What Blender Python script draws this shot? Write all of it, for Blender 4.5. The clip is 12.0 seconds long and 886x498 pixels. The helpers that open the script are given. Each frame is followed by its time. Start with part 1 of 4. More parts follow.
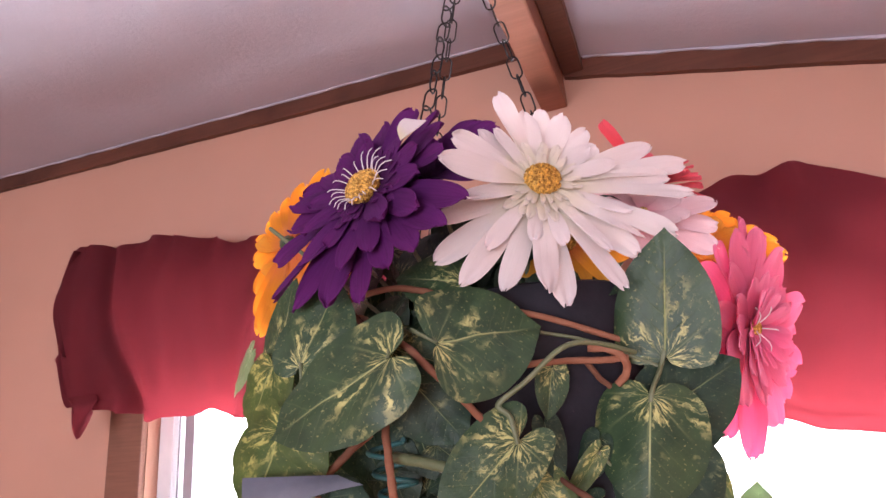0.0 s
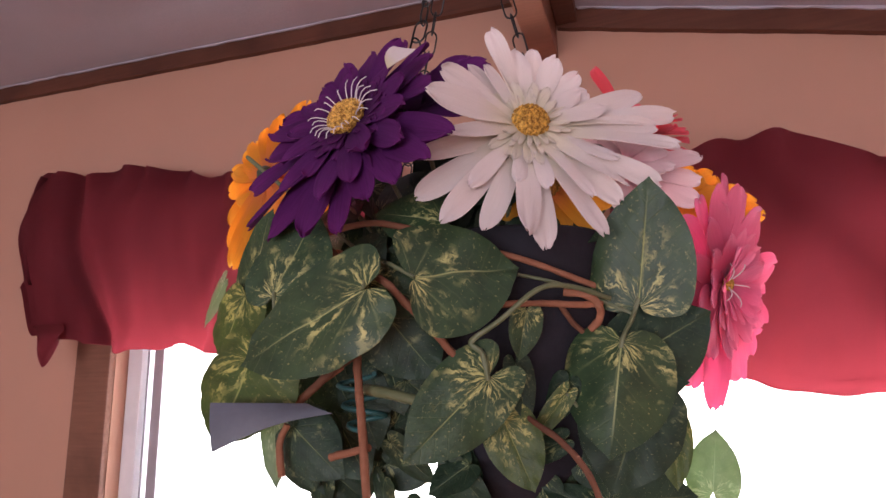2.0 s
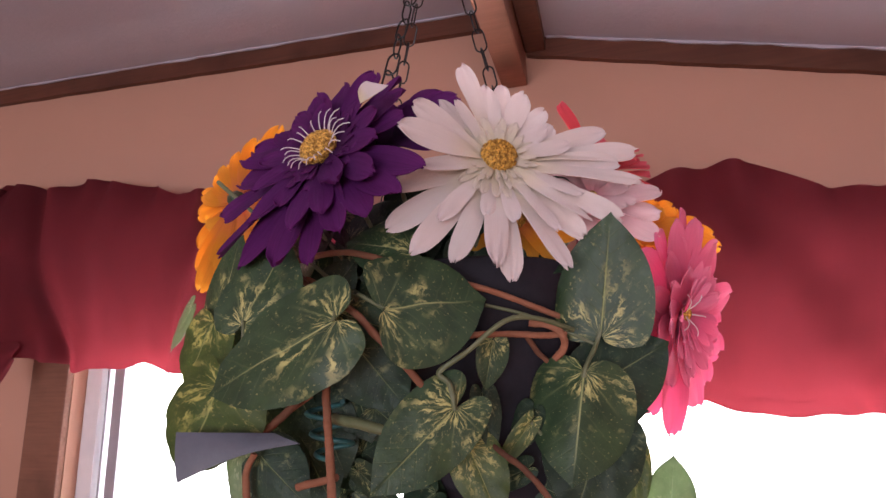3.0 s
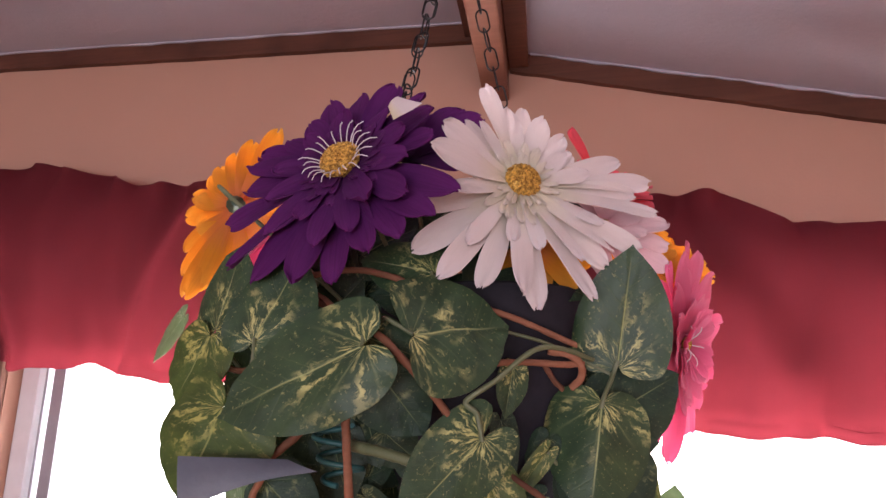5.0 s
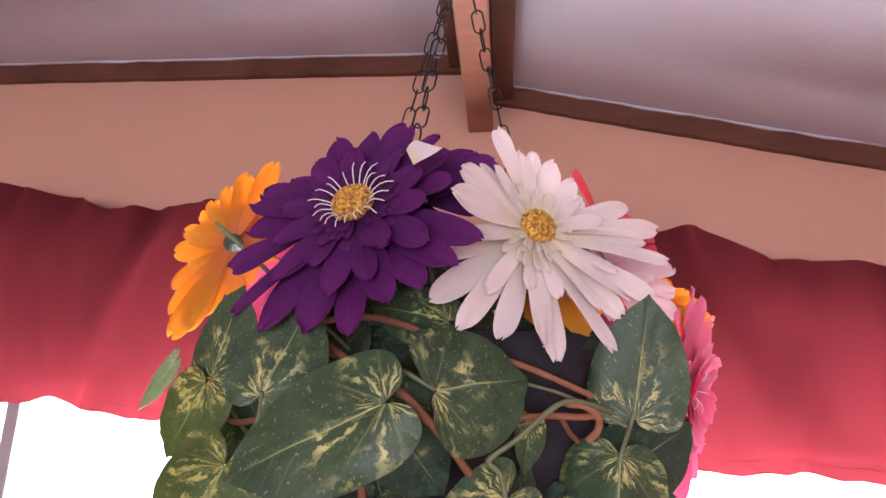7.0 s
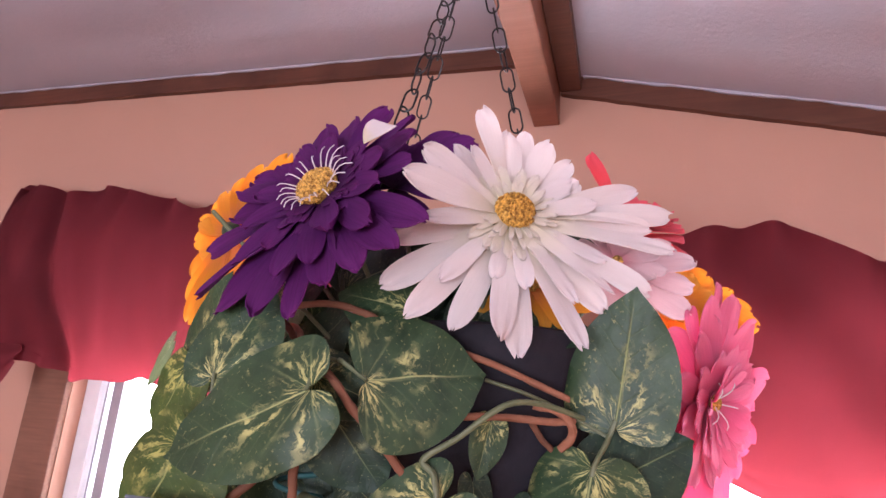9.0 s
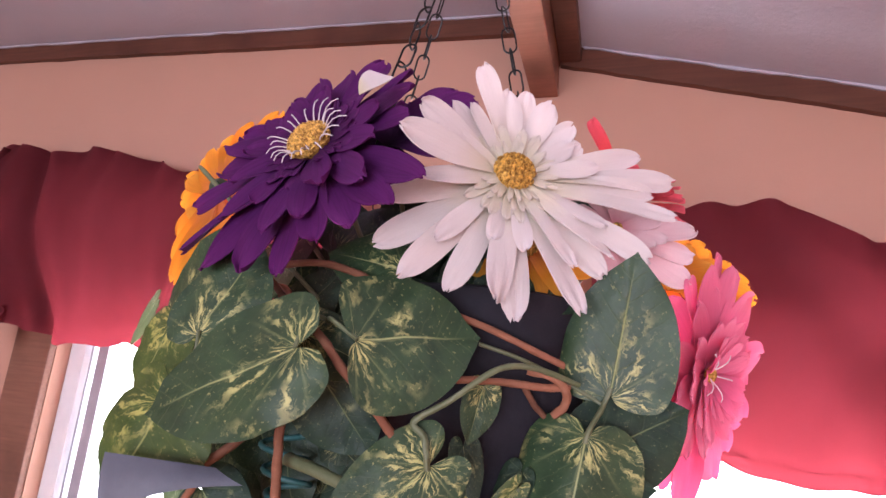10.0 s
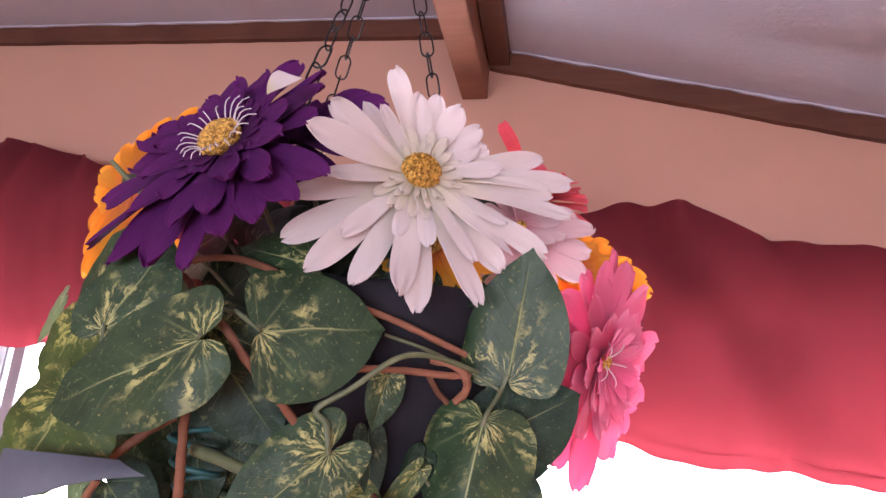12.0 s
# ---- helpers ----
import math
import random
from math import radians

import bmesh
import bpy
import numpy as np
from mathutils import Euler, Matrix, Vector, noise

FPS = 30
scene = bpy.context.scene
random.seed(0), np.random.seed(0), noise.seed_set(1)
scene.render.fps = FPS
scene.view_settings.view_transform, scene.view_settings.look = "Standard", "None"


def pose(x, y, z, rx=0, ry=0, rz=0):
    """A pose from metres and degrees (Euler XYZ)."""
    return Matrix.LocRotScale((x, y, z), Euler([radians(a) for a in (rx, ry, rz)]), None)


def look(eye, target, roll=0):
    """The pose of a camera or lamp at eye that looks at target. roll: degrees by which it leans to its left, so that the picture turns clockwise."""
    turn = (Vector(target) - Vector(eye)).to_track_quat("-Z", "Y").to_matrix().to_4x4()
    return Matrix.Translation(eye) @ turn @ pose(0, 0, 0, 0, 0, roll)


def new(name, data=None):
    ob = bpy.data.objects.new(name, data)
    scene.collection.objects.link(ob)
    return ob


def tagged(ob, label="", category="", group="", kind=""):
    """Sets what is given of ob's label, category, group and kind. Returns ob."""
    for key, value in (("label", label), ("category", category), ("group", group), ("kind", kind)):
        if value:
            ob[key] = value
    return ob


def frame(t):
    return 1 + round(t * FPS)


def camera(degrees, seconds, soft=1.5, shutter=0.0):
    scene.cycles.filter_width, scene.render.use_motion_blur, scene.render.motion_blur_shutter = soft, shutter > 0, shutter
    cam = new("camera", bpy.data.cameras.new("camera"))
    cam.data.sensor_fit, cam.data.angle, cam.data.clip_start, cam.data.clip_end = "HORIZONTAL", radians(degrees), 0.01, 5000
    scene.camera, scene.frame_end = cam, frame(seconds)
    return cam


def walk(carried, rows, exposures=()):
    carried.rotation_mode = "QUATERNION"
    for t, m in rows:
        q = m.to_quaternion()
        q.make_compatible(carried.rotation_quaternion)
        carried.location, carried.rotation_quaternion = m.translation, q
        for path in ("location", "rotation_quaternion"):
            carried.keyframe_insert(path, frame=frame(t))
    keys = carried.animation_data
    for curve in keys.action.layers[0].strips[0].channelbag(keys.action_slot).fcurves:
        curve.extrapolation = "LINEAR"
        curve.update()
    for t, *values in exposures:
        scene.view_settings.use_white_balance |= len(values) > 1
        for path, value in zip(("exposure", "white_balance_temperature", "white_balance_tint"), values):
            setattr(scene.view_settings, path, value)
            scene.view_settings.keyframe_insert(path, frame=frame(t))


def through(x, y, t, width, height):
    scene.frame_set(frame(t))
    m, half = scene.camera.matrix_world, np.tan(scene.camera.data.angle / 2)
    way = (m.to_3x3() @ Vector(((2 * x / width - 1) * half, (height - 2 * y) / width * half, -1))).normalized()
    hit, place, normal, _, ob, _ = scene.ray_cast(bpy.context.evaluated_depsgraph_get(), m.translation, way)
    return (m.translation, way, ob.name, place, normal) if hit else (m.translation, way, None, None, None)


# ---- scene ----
cam = camera(75.1, 12.0)
PATH = [
    (0, (0.032, 0.021, 1.605), (-0.647, 1.818, 2.161), -4.5),
    (0.5, (0.03, 0.011, 1.601), (-0.657, 1.82, 2.105), -2.5),
    (1, (0.033, 0.015, 1.593), (-0.641, 1.847, 2.028), -2.1),
    (1.5, (0.028, 0.023, 1.591), (-0.616, 1.873, 1.992), -1.9),
    (2, (0.027, 0.028, 1.595), (-0.6, 1.885, 1.997), -1.6),
    (2.5, (0.032, 0.024, 1.601), (-0.532, 1.892, 2.04), -1.8),
    (4.5, (-0.0022, 0.0065, 1.6109), (-0.4209, 1.9101, 2.0592), 0.21),
    (5, (-0.0216, 0.0101, 1.6192), (-0.3503, 1.9302, 2.0723), 0.16),
    (5.5, (-0.028, 0.013, 1.623), (-0.3, 1.941, 2.082), 0.7),
    (6, (-0.0507, 0.0222, 1.6350), (-0.2488, 1.9576, 2.0989), 0.00),
    (6.5, (-0.083, 0.02, 1.645), (-0.207, 1.955, 2.134), 0.8),
    (7, (-0.0569, 0.0119, 1.6389), (-0.2542, 1.9332, 2.1585), 0.07),
    (7.2, (-0.0473, 0.0096, 1.6364), (-0.3215, 1.9201, 2.1607), 0.09),
    (8.8, (0.0376, 0.0582, 1.6367), (-0.5295, 1.8974, 2.1808), 3.21),
    (9, (0.0332, 0.0556, 1.6355), (-0.5656, 1.8897, 2.1622), 3.80),
    (9.5, (0.03, 0.05, 1.632), (-0.555, 1.897, 2.127), 4.5),
    (10, (0.0269, 0.0684, 1.6283), (-0.5408, 1.9315, 2.0827), 5.05),
    (10.5, (0.0317, 0.0656, 1.6321), (-0.5032, 1.9374, 2.0903), 5.09),
    (11, (0.0399, 0.0693, 1.6265), (-0.4259, 1.9596, 2.0845), 4.64),
    (11.5, (0.0470, 0.0636, 1.6260), (-0.3744, 1.9641, 2.0845), 4.32),
    (12, (0.0533, 0.0586, 1.6246), (-0.3312, 1.9658, 2.0880), 3.92),
]

EXPOSURE = [(0, -0.08, 6150, 14), (0.8, -0.32, 6250, 14), (1.5, -0.68, 6300, 14), (2.5, -0.72, 6300, 14), (4.5, -0.72, 6300, 14), (5, -0.68, 6300, 14), (5.5, -0.48, 6250, 14), (6.5, -0.46, 6200, 14),
            (7.2, -0.2, 6100, 14), (9, -0.08, 5900, 14), (10.5, -0.11, 5880, 14), (11.5, -0.24, 5880, 14), (12, -0.23, 5880, 14)]
walk(cam, [(t, look(eye, target, roll)) for t, eye, target, roll in PATH], EXPOSURE)

# ---- world and light ----
world = bpy.data.worlds.new("sky")
scene.world = world
world.use_nodes = True
wn = world.node_tree.nodes
sky = wn.new("ShaderNodeTexSky")
sky.sky_type, sky.sun_disc = "NISHITA", False
sky.sun_elevation, sky.sun_rotation = radians(18), radians(-12)
world.node_tree.links.new(sky.outputs[0], wn["Background"].inputs[0])
wn["Background"].inputs[1].default_value = 0.12


def lamp(name, kind, energy, m, color=(1, 1, 1), size=(1, 1)):
    data = bpy.data.lights.new(name, kind)
    data.energy, data.color = energy, color
    if kind == "AREA":
        data.shape, data.size, data.size_y = "RECTANGLE", size[0], size[1]
    else:
        data.angle = radians(0.6)
    ob = new(name, data)
    ob.matrix_world = m
    return ob


WALL = 0.925          # inner face of the window wall
LX0, LX1, LZ1 = -0.972, -0.21, 1.75     # left window opening
RX0, RX1, RZ1 = -0.11, 0.86, 1.66       # right window opening
WZ0 = 0.95
lamp("sun", "SUN", 5.0, look((-0.85, 4.0, 1.33), (0, 0, 0)), (1.0, 0.95, 0.88))
lamp("daylight_left_window", "AREA", 36, look(((LX0 + LX1) / 2, WALL + 0.13, (WZ0 + LZ1) / 2), ((LX0 + LX1) / 2, 0, (WZ0 + LZ1) / 2)), (1.0, 0.97, 0.96), (LX1 - LX0, LZ1 - WZ0))
lamp("daylight_right_window", "AREA", 46, look(((RX0 + RX1) / 2, WALL + 0.13, (WZ0 + RZ1) / 2), ((RX0 + RX1) / 2, 0, (WZ0 + RZ1) / 2)), (1.0, 0.97, 0.96), (RX1 - RX0, RZ1 - WZ0))
SX0, SX1, SZ0, SZ1 = -1.5, 0.7, 0.8, 1.75   # window behind the camera
lamp("daylight_south_window", "AREA", 82, look(((SX0 + SX1) / 2, -2.49, (SZ0 + SZ1) / 2), ((SX0 + SX1) / 2, 0, (SZ0 + SZ1) / 2)), (0.97, 0.95, 1.0), (SX1 - SX0, SZ1 - SZ0))


# ---- materials ----
class Nodes:
    def __init__(self, name):
        self.m = bpy.data.materials.new(name)
        self.m.use_nodes = True
        self.t = self.m.node_tree
        self.b = self.t.nodes["Principled BSDF"]
        self.out = self.t.nodes["Material Output"]

    def put(self, socket, value):
        if isinstance(value, bpy.types.NodeSocket):
            self.t.links.new(value, socket)
        else:
            socket.default_value = value

    def add(self, kind, inputs=()):
        n = self.t.nodes.new(kind)
        for k, v in dict(inputs).items():
            self.put(n.inputs[k], v)
        return n

    def math(self, op, a, b=0.0, c=0.0, clamp=False):
        n = self.add("ShaderNodeMath", {0: a, 1: b, 2: c})
        n.operation, n.use_clamp = op, clamp
        return n.outputs[0]

    def noise(self, vec, scale, detail=4.0, rough=0.55):
        n = self.add("ShaderNodeTexNoise", {"Scale": scale, "Detail": detail, "Roughness": rough, "Vector": vec})
        return n.outputs[0]

    def coords(self, which="Object"):
        return self.add("ShaderNodeTexCoord").outputs[which]

    def mix(self, f, a, b, blend="MIX"):
        n = self.add("ShaderNodeMix")
        n.data_type, n.blend_type = "RGBA", blend
        self.put(n.inputs[0], f)
        self.put(n.inputs[6], a)
        self.put(n.inputs[7], b)
        return n.outputs[2]

    def ramp(self, f, lo, hi):
        return self.add("ShaderNodeMapRange", {"Value": f, "From Min": lo, "From Max": hi}).outputs[0]

    def bump(self, h, strength, distance):
        self.put(self.b.inputs["Normal"], self.add("ShaderNodeBump", {"Height": h, "Strength": strength, "Distance": distance}).outputs[0])

    def base(self, color, rough, metal=0.0, spec=0.5):
        self.put(self.b.inputs["Base Color"], color)
        self.put(self.b.inputs["Roughness"], rough)
        self.put(self.b.inputs["Metallic"], metal)
        self.put(self.b.inputs["Specular IOR Level"], spec)

    def translucent(self, color, amount):
        tr = self.add("ShaderNodeBsdfTranslucent")
        self.put(tr.inputs[0], color)
        mx = self.add("ShaderNodeMixShader")
        self.put(mx.inputs[0], amount)
        self.t.links.new(self.b.outputs[0], mx.inputs[1])
        self.t.links.new(tr.outputs[0], mx.inputs[2])
        self.t.links.new(mx.outputs[0], self.out.inputs[0])


def rgb(r, g, b):
    return (r, g, b, 1.0)


def plain(name, c1, c2, scale, rough, metal=0.0, bump=0.0, dist=0.002, fine=60):
    """Two colours mixed by a coarse noise, with a fine grain and relief."""
    n = Nodes(name)
    co = n.coords()
    big = n.ramp(n.noise(co, scale, 5), 0.3, 0.7)
    small = n.noise(co, scale * fine / 10, 6, 0.65)
    col = n.mix(big, rgb(*c1), rgb(*c2))
    col = n.mix(n.math("MULTIPLY", small, 0.35), col, n.mix(0.5, col, rgb(0.02, 0.015, 0.01)))
    n.base(col, n.math("MULTIPLY_ADD", small, 0.2, rough - 0.1), metal)
    if bump:
        n.bump(small, bump, dist)
    return n.m


def wood_material(name, c1, c2, rough=0.45, spec=0.35):
    n = Nodes(name)
    co = n.coords()
    mp = n.add("ShaderNodeMapping", {"Vector": co, "Scale": (6, 6, 6)}).outputs[0]
    st = n.add("ShaderNodeMapping", {"Vector": co, "Scale": (3, 60, 60)}).outputs[0]
    grain = n.noise(st, 3, 6, 0.6)
    col = n.mix(n.ramp(grain, 0.3, 0.7), rgb(*c1), rgb(*c2))
    col = n.mix(n.ramp(n.noise(mp, 1.2, 4), 0.45, 0.75), col, rgb(c1[0] * 0.6, c1[1] * 0.6, c1[2] * 0.6))
    n.base(col, rough, 0.0, spec)
    n.bump(grain, 0.25, 0.001)
    return n.m


def petal_material(name, base, mid, tip, streak=0.25, through=0.35, rough=0.75):
    """Woven petal cloth: colour runs from the base to the tip, with fine veins along it."""
    n = Nodes(name)
    uv = n.add("ShaderNodeSeparateXYZ", {0: n.coords("UV")})
    u, v = uv.outputs[0], uv.outputs[1]
    rnd = n.add("ShaderNodeObjectInfo").outputs["Random"]
    vec = n.add("ShaderNodeCombineXYZ", {0: n.math("MULTIPLY", u, 2.5), 1: n.math("MULTIPLY", v, 16.0), 2: n.math("MULTIPLY", rnd, 40.0)}).outputs[0]
    veins = n.noise(vec, 1.0, 4, 0.6)
    weave = n.noise(n.coords(), 900, 2)
    blot = n.noise(n.coords(), 45, 3)
    col = n.mix(n.ramp(u, 0.0, 0.4), rgb(*base), rgb(*mid))
    col = n.mix(n.ramp(n.math("ADD", u, n.math("MULTIPLY", blot, 0.3)), 0.6, 1.2), col, rgb(*tip))
    dark = n.mix(0.55, col, rgb(base[0] * 0.5, base[1] * 0.5, base[2] * 0.5))
    col = n.mix(n.math("MULTIPLY", n.ramp(veins, 0.45, 0.75), streak), col, dark)
    col = n.mix(n.math("MULTIPLY", rnd, 0.16), col, dark)
    n.base(col, rough, 0.0, 0.25)
    n.bump(n.math("ADD", veins, n.math("MULTIPLY", weave, 0.4)), 0.35, 0.0008)
    n.translucent(col, through)
    return n.m


def leaf_material(name, green, dark, cream, amount, rough=0.46, through=0.12, gloss=0.4):
    """Printed cloth leaf: deep green, cream marbling that fans out from the stalk, pale ribs and fine specks."""
    n = Nodes(name)
    uv = n.add("ShaderNodeSeparateXYZ", {0: n.coords("UV")})
    s, v = uv.outputs[0], n.math("MULTIPLY", n.math("SUBTRACT", uv.outputs[1], 0.5), 0.9)
    av = n.math("ABSOLUTE", v)
    rnd = n.math("MULTIPLY", n.add("ShaderNodeObjectInfo").outputs["Random"], 37.0)
    flat = n.add("ShaderNodeCombineXYZ", {0: s, 1: v, 2: rnd}).outputs[0]
    wob = n.noise(flat, 9.0, 3, 0.6)
    reach = n.math("SQRT", n.math("ADD", n.math("MULTIPLY", s, s), n.math("MULTIPLY", v, v)))
    turn = n.math("ARCTAN2", v, n.math("ADD", s, 0.04))
    fan = n.add("ShaderNodeCombineXYZ", {0: n.math("MULTIPLY_ADD", turn, 6.5, n.math("MULTIPLY", wob, 3.4)), 1: n.math("MULTIPLY", reach, 5.5), 2: rnd}).outputs[0]
    streaks = n.noise(fan, 1.0, 4, 0.62)
    zones = n.noise(flat, 3.1, 2, 0.5)
    flecks = n.noise(flat, 34.0, 3, 0.6)
    near = n.math("ADD", zones, n.math("MULTIPLY", n.ramp(reach, 0.45, 0.10), 0.14))
    mask = n.math("MULTIPLY", n.ramp(streaks, 0.50, 0.60), n.ramp(near, 0.57 - amount, 0.70 - amount))
    mask = n.math("MULTIPLY", mask, n.ramp(reach, 0.66, 0.36))
    rim = n.math("MULTIPLY", n.ramp(n.noise(flat, 4.3, 3), 0.66, 0.76), n.ramp(av, 0.16, 0.34))
    mask = n.math("ADD", mask, n.math("MULTIPLY", rim, 0.55), clamp=True)
    mask = n.math("ADD", mask, n.math("MULTIPLY", n.ramp(flecks, 0.62, 0.72), 0.45), clamp=True)
    side = n.math("PINGPONG", n.math("MULTIPLY", n.math("ADD", n.math("SUBTRACT", s, n.math("MULTIPLY", av, 0.9)), n.math("MULTIPLY", wob, 0.05)), 6.2), 0.5)
    side = n.math("MULTIPLY", n.ramp(side, 0.07, 0.0), n.ramp(av, 0.40, 0.05))
    ray = n.math("PINGPONG", n.math("MULTIPLY_ADD", turn, 1.25, n.math("MULTIPLY", wob, 0.10)), 0.5)
    ray = n.math("MULTIPLY", n.ramp(ray, 0.06, 0.01), n.ramp(reach, 0.46, 0.12))
    mid = n.math("MULTIPLY", n.ramp(av, 0.010, 0.003), n.ramp(s, 0.9, 0.45))
    ribs = n.math("MAXIMUM", n.math("MAXIMUM", n.math("MULTIPLY", side, 0.10), n.math("MULTIPLY", ray, 0.40)), mid)
    tone = n.mix(n.ramp(n.noise(flat, 5.0, 4), 0.3, 0.7), rgb(*dark), rgb(*green))
    col = n.mix(n.math("MULTIPLY", mask, 0.95), tone, rgb(*cream))
    col = n.mix(n.math("MULTIPLY", ribs, 0.65), col, rgb(cream[0] * 0.85, cream[1] * 0.95, cream[2]))
    n.base(col, n.math("MULTIPLY_ADD", flecks, 0.22, rough - 0.11), 0.0, gloss)
    quilt = n.math("MULTIPLY", n.noise(flat, 11.0, 2), 0.8)
    n.bump(n.math("SUBTRACT", n.math("ADD", quilt, n.math("MULTIPLY", flecks, 0.25)), n.math("MULTIPLY", n.math("MAXIMUM", n.math("MULTIPLY", n.math("MAXIMUM", side, ray), 0.35), mid), 0.6)), 0.5, 0.0012)
    n.translucent(n.mix(0.5, col, rgb(0.12, 0.22, 0.04)), through)
    return n.m


def cloth_material(name, color, dark, through):
    n = Nodes(name)
    co = n.coords()
    weave = n.add("ShaderNodeTexWave", {"Vector": co, "Scale": 260.0, "Distortion": 1.5}).outputs[1]
    cloud = n.noise(co, 7, 5)
    col = n.mix(n.ramp(cloud, 0.3, 0.75), rgb(*dark), rgb(*color))
    n.base(col, 0.8, 0.0, 0.2)
    n.bump(n.math("ADD", weave, n.math("MULTIPLY", n.noise(co, 30, 4), 2.0)), 0.15, 0.002)
    n.translucent(n.mix(0.5, col, rgb(0.80, 0.29, 0.34)), through)
    return n.m


def ceiling_material():
    n = Nodes("stippled ceiling paint")
    co = n.coords()
    lumps = n.noise(co, 110, 5, 0.7)
    col = n.mix(n.ramp(n.noise(co, 2.2, 4), 0.3, 0.7), rgb(0.42, 0.395, 0.46), rgb(0.475, 0.45, 0.52))
    n.base(col, 0.9, 0, 0.2)
    n.bump(lumps, 0.35, 0.003)
    return n.m


def wall_material():
    n = Nodes("painted wallboard")
    co = n.coords()
    cloud = n.noise(co, 1.6, 4)
    skin = n.noise(co, 160, 4, 0.6)
    col = n.mix(n.ramp(cloud, 0.3, 0.7), rgb(0.44, 0.247, 0.180), rgb(0.49, 0.277, 0.207))
    spots = n.ramp(n.noise(co, 21, 2), 0.76, 0.80)
    col = n.mix(n.math("MULTIPLY", spots, 0.35), col, rgb(0.35, 0.22, 0.17))
    n.base(col, 0.85, 0, 0.25)
    n.bump(skin, 0.12, 0.002)
    return n.m


def gold_material():
    n = Nodes("gold glitter")
    co = n.coords()
    g = n.noise(co, 420, 3, 0.7)
    col = n.mix(n.ramp(g, 0.38, 0.64), rgb(0.22, 0.095, 0.014), rgb(0.95, 0.60, 0.14))
    n.base(col, n.ramp(g, 0.9, 0.1), 0.45)
    return n.m


def glass_material():
    n = Nodes("window glass")
    n.base(rgb(0.97, 0.98, 0.98), 0.02)
    n.put(n.b.inputs["Transmission Weight"], 1.0)
    n.put(n.b.inputs["IOR"], 1.05)
    return n.m


M_WALL = wall_material()
M_CEIL = ceiling_material()
M_TRIM = wood_material("stained trim", (0.095, 0.034, 0.021), (0.135, 0.05, 0.03), 0.5)
M_BEAM = wood_material("stained beam", (0.21, 0.082, 0.05), (0.26, 0.105, 0.066), 0.5)
M_CASING = wood_material("brown casing", (0.17, 0.075, 0.05), (0.23, 0.105, 0.07), 0.5)
M_VINYL = plain("white vinyl", (0.74, 0.74, 0.78), (0.80, 0.80, 0.83), 5, 0.4)
M_GREYBAR = plain("grey sash bar", (0.33, 0.31, 0.35), (0.40, 0.38, 0.42), 8, 0.4)
M_GLASS = glass_material()
M_FLOOR = wood_material("floor boards", (0.25, 0.14, 0.08), (0.34, 0.2, 0.12), 0.5)
M_RED = cloth_material("red valance cloth", (0.18, 0.028, 0.038), (0.12, 0.020, 0.028), 0.55)
M_PURPLE = petal_material("purple petal cloth", (0.028, 0.003, 0.032), (0.098, 0.010, 0.115), (0.175, 0.021, 0.175), 0.55, 0.36)
M_PURPLE_IN = petal_material("dark purple petal cloth", (0.020, 0.003, 0.022), (0.055, 0.006, 0.062), (0.135, 0.016, 0.14), 0.5, 0.25)
M_WHITE = petal_material("white petal cloth", (0.74, 0.66, 0.44), (0.80, 0.71, 0.685), (0.80, 0.705, 0.715), 0.14, 0.32)
M_WHITE_IN = petal_material("cream petal cloth", (0.78, 0.70, 0.42), (0.83, 0.76, 0.62), (0.83, 0.75, 0.70), 0.10, 0.45)
M_BLUSH = petal_material("blush petal cloth", (0.62, 0.20, 0.25), (0.80, 0.58, 0.60), (0.80, 0.66, 0.66), 0.2, 0.35)
M_ORANGE = petal_material("orange petal cloth", (0.76, 0.22, 0.10), (0.81, 0.35, 0.025), (0.87, 0.50, 0.07), 0.35, 0.45)
M_PINK = petal_material("pink petal cloth", (0.70, 0.15, 0.26), (0.81, 0.19, 0.35), (0.84, 0.30, 0.46), 0.25, 0.55)
M_CORAL = petal_material("coral petal cloth", (0.55, 0.06, 0.07), (0.72, 0.10, 0.12), (0.76, 0.14, 0.19), 0.3, 0.35)
M_STAMEN = plain("white stamen thread", (0.75, 0.66, 0.70), (0.82, 0.76, 0.78), 30, 0.6)
M_GOLD = gold_material()
M_LEAF = leaf_material("marbled leaf cloth", (0.046, 0.084, 0.034), (0.021, 0.046, 0.021), (0.56, 0.52, 0.20), 0.07)
# shaded copy of the marbled leaf: the gloom inside the basket is in its colour
M_LEAF_SHADE = leaf_material("leaf cloth, shade painted in", (0.028, 0.056, 0.030), (0.013, 0.030, 0.018), (0.30, 0.32, 0.14), -0.02, 0.5, 0.1, 0.35)
M_LEAF_GOLD = leaf_material("gold flecked leaf cloth", (0.10, 0.14, 0.035), (0.055, 0.085, 0.025), (0.58, 0.52, 0.16), 0.14, 0.46, 0.3)
# lit copy of the marbled leaf: daylight shining through it is painted as pale colour
M_LEAF_LIT = leaf_material("leaf cloth, backlight painted in", (0.32, 0.38, 0.25), (0.24, 0.30, 0.18), (0.64, 0.64, 0.46), 0.05, 0.45, 0.5)
# the grey paints in shade and reflected daylight on the folded tip
M_LEAF_BACK = plain("leaf underside, shade and sheen painted grey", (0.10, 0.105, 0.135), (0.14, 0.145, 0.18), 25, 0.45, bump=0.2)
M_TWIG = wood_material("peeled twig bark", (0.26, 0.105, 0.06), (0.35, 0.155, 0.095), 0.8, 0.15)
M_TWIG_DARK = wood_material("dark twig bark", (0.13, 0.055, 0.035), (0.20, 0.085, 0.05), 0.8, 0.15)
